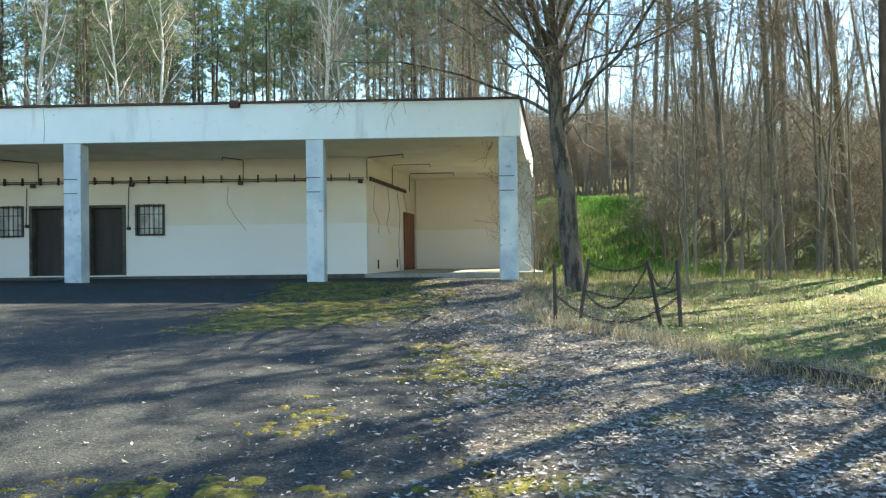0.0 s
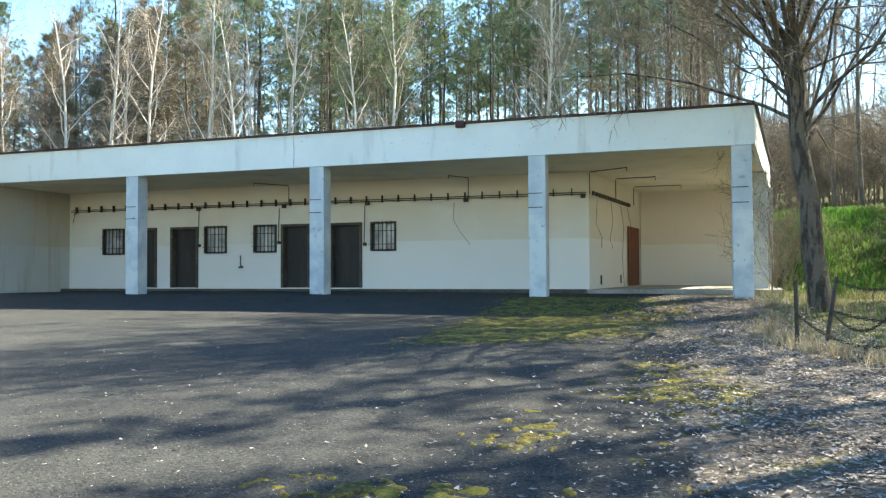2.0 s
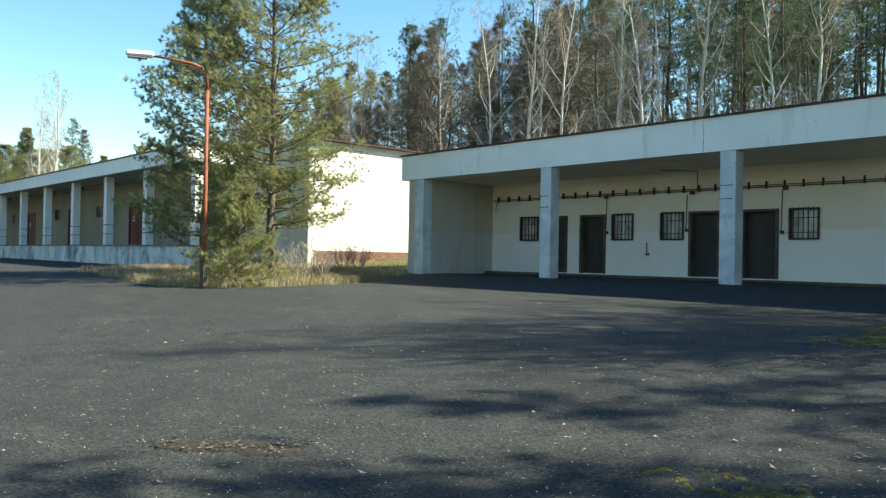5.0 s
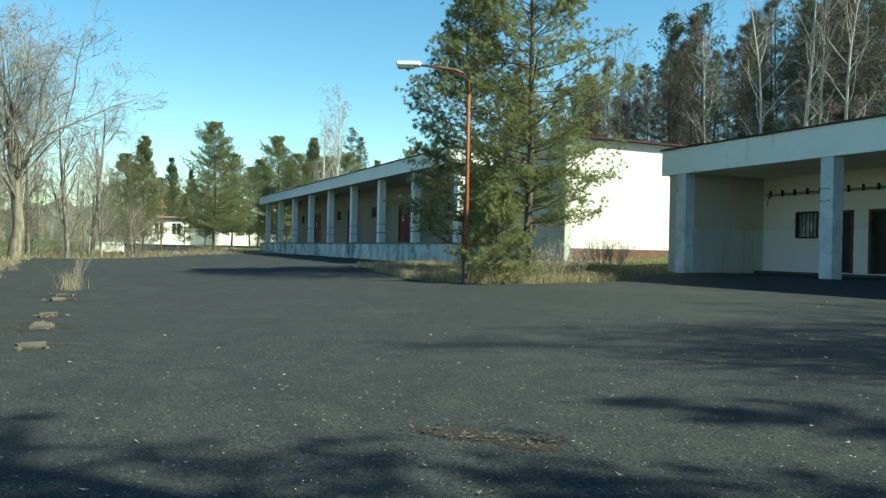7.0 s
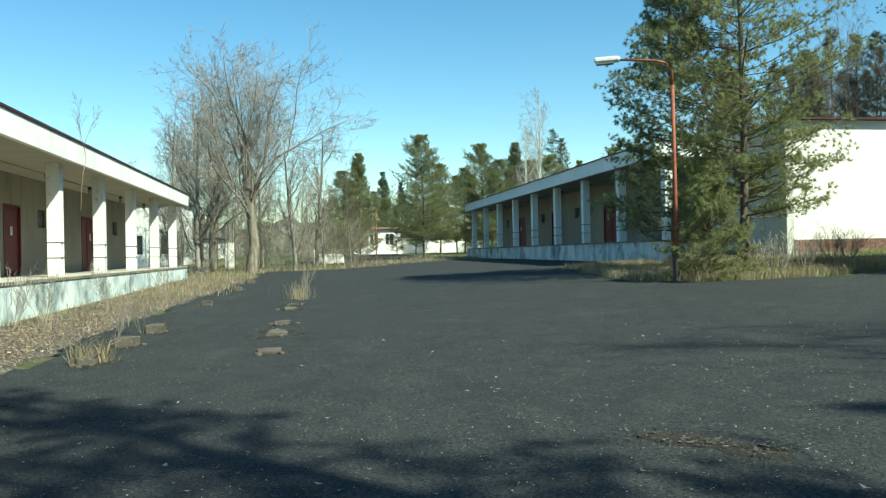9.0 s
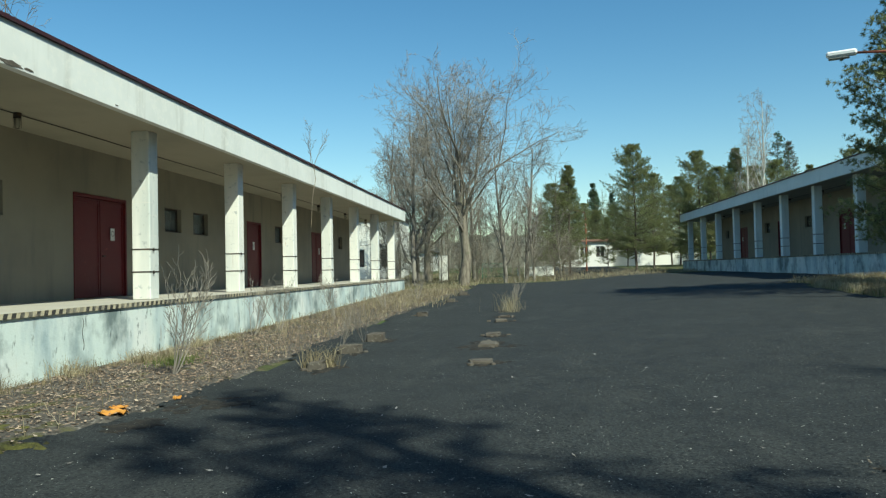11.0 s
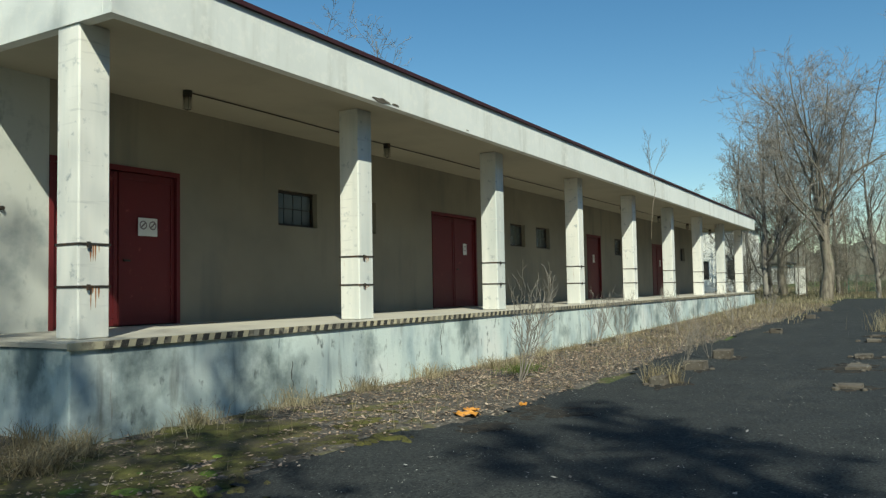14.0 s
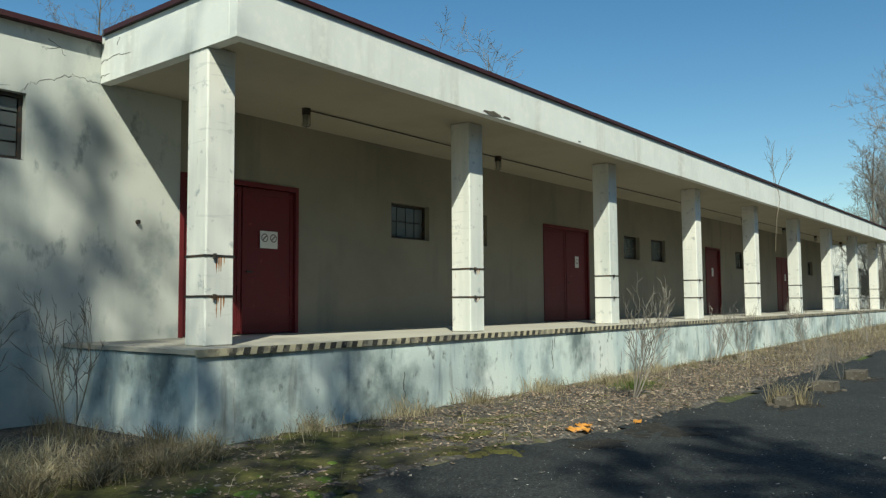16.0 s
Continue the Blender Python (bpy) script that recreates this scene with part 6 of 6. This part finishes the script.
for k, (x, y, sx, sy, h) in enumerate(((-13.1, -0.74, 0.5, 0.55, 0.06), (-15.8, -0.76, 0.5, 0.6, 0.08), (-16.6, -0.78, 0.4, 0.5, 0.03), (-18.2, -0.74, 0.45, 0.5, 0.09), (-22.6, -0.7, 0.45, 0.5, 0.08), (-24.4, -0.64, 0.4, 0.5, 0.05),
                                       (-12.6, -3.4, 0.45, 0.4, 0.12), (-15.0, -3.38, 0.45, 0.55, 0.16), (-17.5, -3.38, 0.45, 0.55, 0.18), (-25.5, -3.35, 0.45, 0.5, 0.14),
                                       (-34, -3.2, 0.45, 0.5, 0.15), (-40.3, -3.15, 0.5, 0.6, 0.18))):
    footing(x, y, sx * 0.9, sy * 0.66, h * 1.0, k)
blades("dry_grass", 260, clumps(np.array([(-12.75, -3.25), (-12.6, -3.5)]), 0.12), 0.46, 0.005, M_drygrass, "tuft of dry grass growing round a footing", 0.5)
blades("dry_grass", 130, clumps(np.array([(-27.0, -0.6), (-27.5, -0.55), (-26.6, -0.5)]), 0.3), 0.8, 0.006, M_drygrass, "tall dry weeds growing out of the asphalt", 0.4)
leaves("stone_grit", 220, clumps(np.array([(-5.4, 2.87), (-5.8, 2.6), (-5.1, 3.15), (-5.55, 2.75)]), 0.16), 0.018, "rubble in the broken asphalt", 0.006, M_footing)
patch("pothole_dirt", -6.8, -4.0, 1.8, 4.0, 0.035, lambda x, y: np.exp(-((0.77 * (x + 5.4) + 0.63 * (y - 2.87)) / 0.75) ** 2 - ((-0.63 * (x + 5.4) + 0.77 * (y - 2.87)) / 0.24) ** 2) * 0.7 + 0.6 * cloudy(x, y, 81, 0.22), 0.7, 0.006, M_dirt, "dirt and rubble in a broken patch of asphalt", "pothole")
def block_soil(x, y):
    f = np.zeros_like(x)
    for bx, by, r in ((-13.1, -0.74, 0.5), (-15.9, -0.76, 0.75), (-16.7, -0.8, 0.6), (-18.2, -0.74, 0.45), (-22.6, -0.7, 0.5), (-24.4, -0.64, 0.5), (-27.1, -0.55, 0.6), (-12.6, -3.4, 0.6), (-15.0, -3.38, 0.6), (-17.5, -3.38, 0.6), (-9.3, -3.9, 0.7), (-8.0, -4.1, 0.5)):
        f = np.maximum(f, np.exp(-((x - bx) / r) ** 2 - ((y - by) / (r * 0.85)) ** 2))
    return 0.5 * f + 0.7 * cloudy(x, y, 83, 0.25)


patch("soil", -28, -7, -5, 0.3, 0.05, block_soil, 0.68, 0.012, M_dirt, "dark soil and crumbled asphalt round the footings", "soil")
rag = tagged(new("orange_sheet"), "crumpled orange plastic scrap lying on the asphalt", "litter")
for k, (x, y, s) in enumerate(((-8.6, -4.75, 0.2), (-8.9, -4.85, 0.13), (-9.6, -4.45, 0.06))):
    bm = bmesh.new()
    bmesh.ops.create_grid(bm, x_segments=6, y_segments=4, size=1.0)
    for v in bm.verts:
        v.co = Vector((x + v.co.x * s * 0.5 + 0.03 * math.sin(9 * v.co.y + k), y + v.co.y * s * 0.75, gz(x, y) + 0.04 + 0.03 * math.sin(5 * v.co.x + k) * math.cos(4 * v.co.y)))
    bmesh.ops.solidify(bm, geom=bm.faces, thickness=0.006)
    part("sheet", bm, M_orange, rag)


# ---------------------------------------------------------------- shrubs by the platform, saplings on the roof
def stems(seed, n, height, spread, twig, label, name="shrub"):
    r = random.Random(seed)
    th = tagged(new(name), label, "shrub")
    spec = dict(segs=(6, 4, 3), wander=(0.08, 0.12, 0.15), up=(0.1, 0.15, 0.1), taper=(0.3, 0.35, 0.4), woody=1, sides=(5, 3, 3), kids=(7, 4),
                angle=(32, 35), len=(0.4, 0.45), thin=(0.6, 0.6), drop=(0.4, 0.3, 0), **{"from": (0.3, 0.2)})
    g = (Geo(), Geo())
    for k in range(n):
        a = r.uniform(0, 6.28)
        grow(r, g, Vector((0.06 * math.cos(a), 0.06 * math.sin(a), -0.05)), Vector((spread * math.cos(a), spread * math.sin(a), 1)), height * r.uniform(0.6, 1.1), 0.011, 0, spec)
    g[0].make("stem", twig, th)
    g[1].make("crown", twig, th)
    return th


s1 = stems(1, 7, 1.75, 0.5, M_twig_red, "leafless willow-like shrub at the foot of the platform")
place(s1, -12.0, -5.65)
for x, y, k, s in ((-19.3, -6.9, 1.0, 0.8), (-20.6, -6.6, 2.0, 0.75), (-24.5, -6.0, 3.0, 0.8), (-17.3, -3.6, 4.0, 0.5), (-15.3, -3.7, 0.4, 0.45), (-30, -5.4, 2.5, 0.8), (-36, -5, 1.5, 0.8), (-27.1, -0.5, 0.2, 0.6)):
    copy_at(s1, x, y, k, s)
s2 = stems(2, 5, 1.9, 0.3, M_twig_brown, "thin leafless shrub growing against the wall", name="shrub")
place(s2, -3.9, -10.2)
copy_at(s2, -4.6, -9.4, 1.0, 0.8)
copy_at(s2, -3.0, -9.9, 2.4, 0.9)
roof_twig = stems(3, 3, 1.5, 0.25, M_twig, "small birch sapling rooted on the roof edge", name="sapling")
roof_twig.location = (-28.0, -7.66, 5.52)
hang = tagged(new("hanging_stem"), "dry stem hanging down over the fascia", "twig")
part("stem", tube(bmesh.new(), [(-27.6, -7.5, 5.5), (-27.7, -7.45, 5.0), (-27.1, -7.4, 4.4), (-26.9, -7.4, 3.8), (-26.8, -7.4, 3.2)], 0.012, 0.006, 5), M_twig, hang)
isl_shrub = stems(4, 16, 1.5, 0.7, M_twig_pale, "leafless shrub on the grass island")
place(isl_shrub, *polar(57.6, 26.5))
copy_at(isl_shrub, *polar(55.8, 28), 1.0, 0.9)
copy_at(isl_shrub, *polar(53.2, 30), 2.0, 0.8)
copy_at(isl_shrub, *polar(54.2, 31), 3.0, 0.9)


# ---------------------------------------------------------------- the far end of the street
def far_house(name, cx, cy, w, d, h, turn, windows, label, roof=M_roof):
    """A low plain house; windows: (offset along the front, sill, width, height)."""
    th = tagged(new(name), label, "house")
    th.matrix_basis = Matrix.Translation((cx, cy, gz(cx, cy))) @ Matrix.Rotation(radians(turn), 4, "Z")
    put = lambda u, v, z: (u, v, z)
    holes = [(u, u + a, z, z + b) for u, z, a, b in windows]
    part("wall", wall_mesh(bmesh.new(), -w / 2, w / 2, -1.0, h, 0.0, 0.3, holes, put), M_white, th)
    part("wall", boxed(-w / 2, -w / 2 + 0.3, 0.305, d, -1, h), M_white, th)
    part("wall", boxed(w / 2 - 0.3, w / 2, 0.305, d, -1, h), M_white, th)
    part("wall", boxed(-w / 2 + 0.305, w / 2 - 0.305, d - 0.3, d, -1, h), M_white, th)
    part("roof", boxed(-w / 2 - 0.35, w / 2 + 0.35, -0.4, d + 0.3, h + 0.003, h + 0.3, bevel=0.05), roof, th)
    for u, z, a, b in windows:
        win = part("window", wall_mesh(bmesh.new(), u, u + a, z, z + b, 0.08, 0.16, [(u + 0.07, u + a / 2 - 0.04, z + 0.07, z + b - 0.07), (u + a / 2 + 0.04, u + a - 0.07, z + 0.07, z + b - 0.07)], put), M_white, th)
        part("pane", boxed(u + 0.05, u + a - 0.05, 0.17, 0.18, z + 0.05, z + b - 0.05), M_darkdoor, win)
    return th


far_house("house", *polar(85.6, 112), 7.6, 8, 3.5, 90, [(-2.9, 1.3, 1.2, 1.6), (-0.7, 1.3, 1.2, 1.6), (1.5, 1.3, 1.2, 1.6)], "low white house with three dark windows and red roof", M_brick)
far_house("house", *polar(80.8, 118), 15, 8, 2.3, 90, [], "low white outbuilding at the end of the street")
far_house("house", *polar(101.2, 80), 5.6, 8, 6.2, 90, [(1.0, 1.2, 1.4, 1.9), (-2.0, 1.2, 1.4, 1.9)], "white house beyond the end of the southern warehouse")
far_house("house", *polar(98.0, 104), 5.0, 6, 2.4, 90, [], "small white shed with dark roof in the distance")
for az, dist, w, h in ((95.9, 70, 0.75, 2.2), (91.4, 72, 0.3, 1.9), (89.9, 74, 0.3, 1.5), (90.4, 78, 0.25, 1.0)):
    x, y = polar(az, dist)
    th = tagged(new("gate_pillar"), "white rendered gate pillar among dry grass", "gate pillar", group="gate pillars")
    th.location = (x, y, gz(x, y))
    part("shaft", boxed(-0.2, 0.2, -w / 2, w / 2, -0.3, h, bevel=0.02), M_white, th)
    part("cap", boxed(-0.24, 0.24, -w / 2 - 0.04, w / 2 + 0.04, h + 0.003, h + 0.08, bevel=0.02), M_concrete, th)
x, y = polar(88.9, 78)
th = tagged(new("concrete_trough"), "low white concrete trough under the trees", "trough")
th.location = (x, y, gz(x, y))
bm = boxed(-0.5, 0.5, -1.4, 1.4, -0.2, 0.9, bevel=0.12)
part("trough", bm, M_white, th)
gate = tagged(new("metal_gate"), "green wire mesh gate at the verge", "gate")
x, y = polar(92.2, 73)
gate.location = (x, y, gz(x, y))
M_green = material("green_paint", (0.06, 0.2, 0.13), 0.6, [(6, (0.04, 0.12, 0.08), 0.45, 0.65, 3, ONE)])
for q in (-1.1, 1.1):
    part("post", boxed(-0.04, 0.04, q - 0.04, q + 0.04, -0.2, 1.5), M_green, gate)
for z in (0.15, 1.4):
    part("rail", boxed(-0.025, 0.025, -1.05, 1.05, z, z + 0.05), M_green, gate)
for k in range(20):
    part("bar", boxed(-0.012, 0.012, -1.02 + k * 0.107, -1.0 + k * 0.107, 0.2, 1.4), M_green, gate)
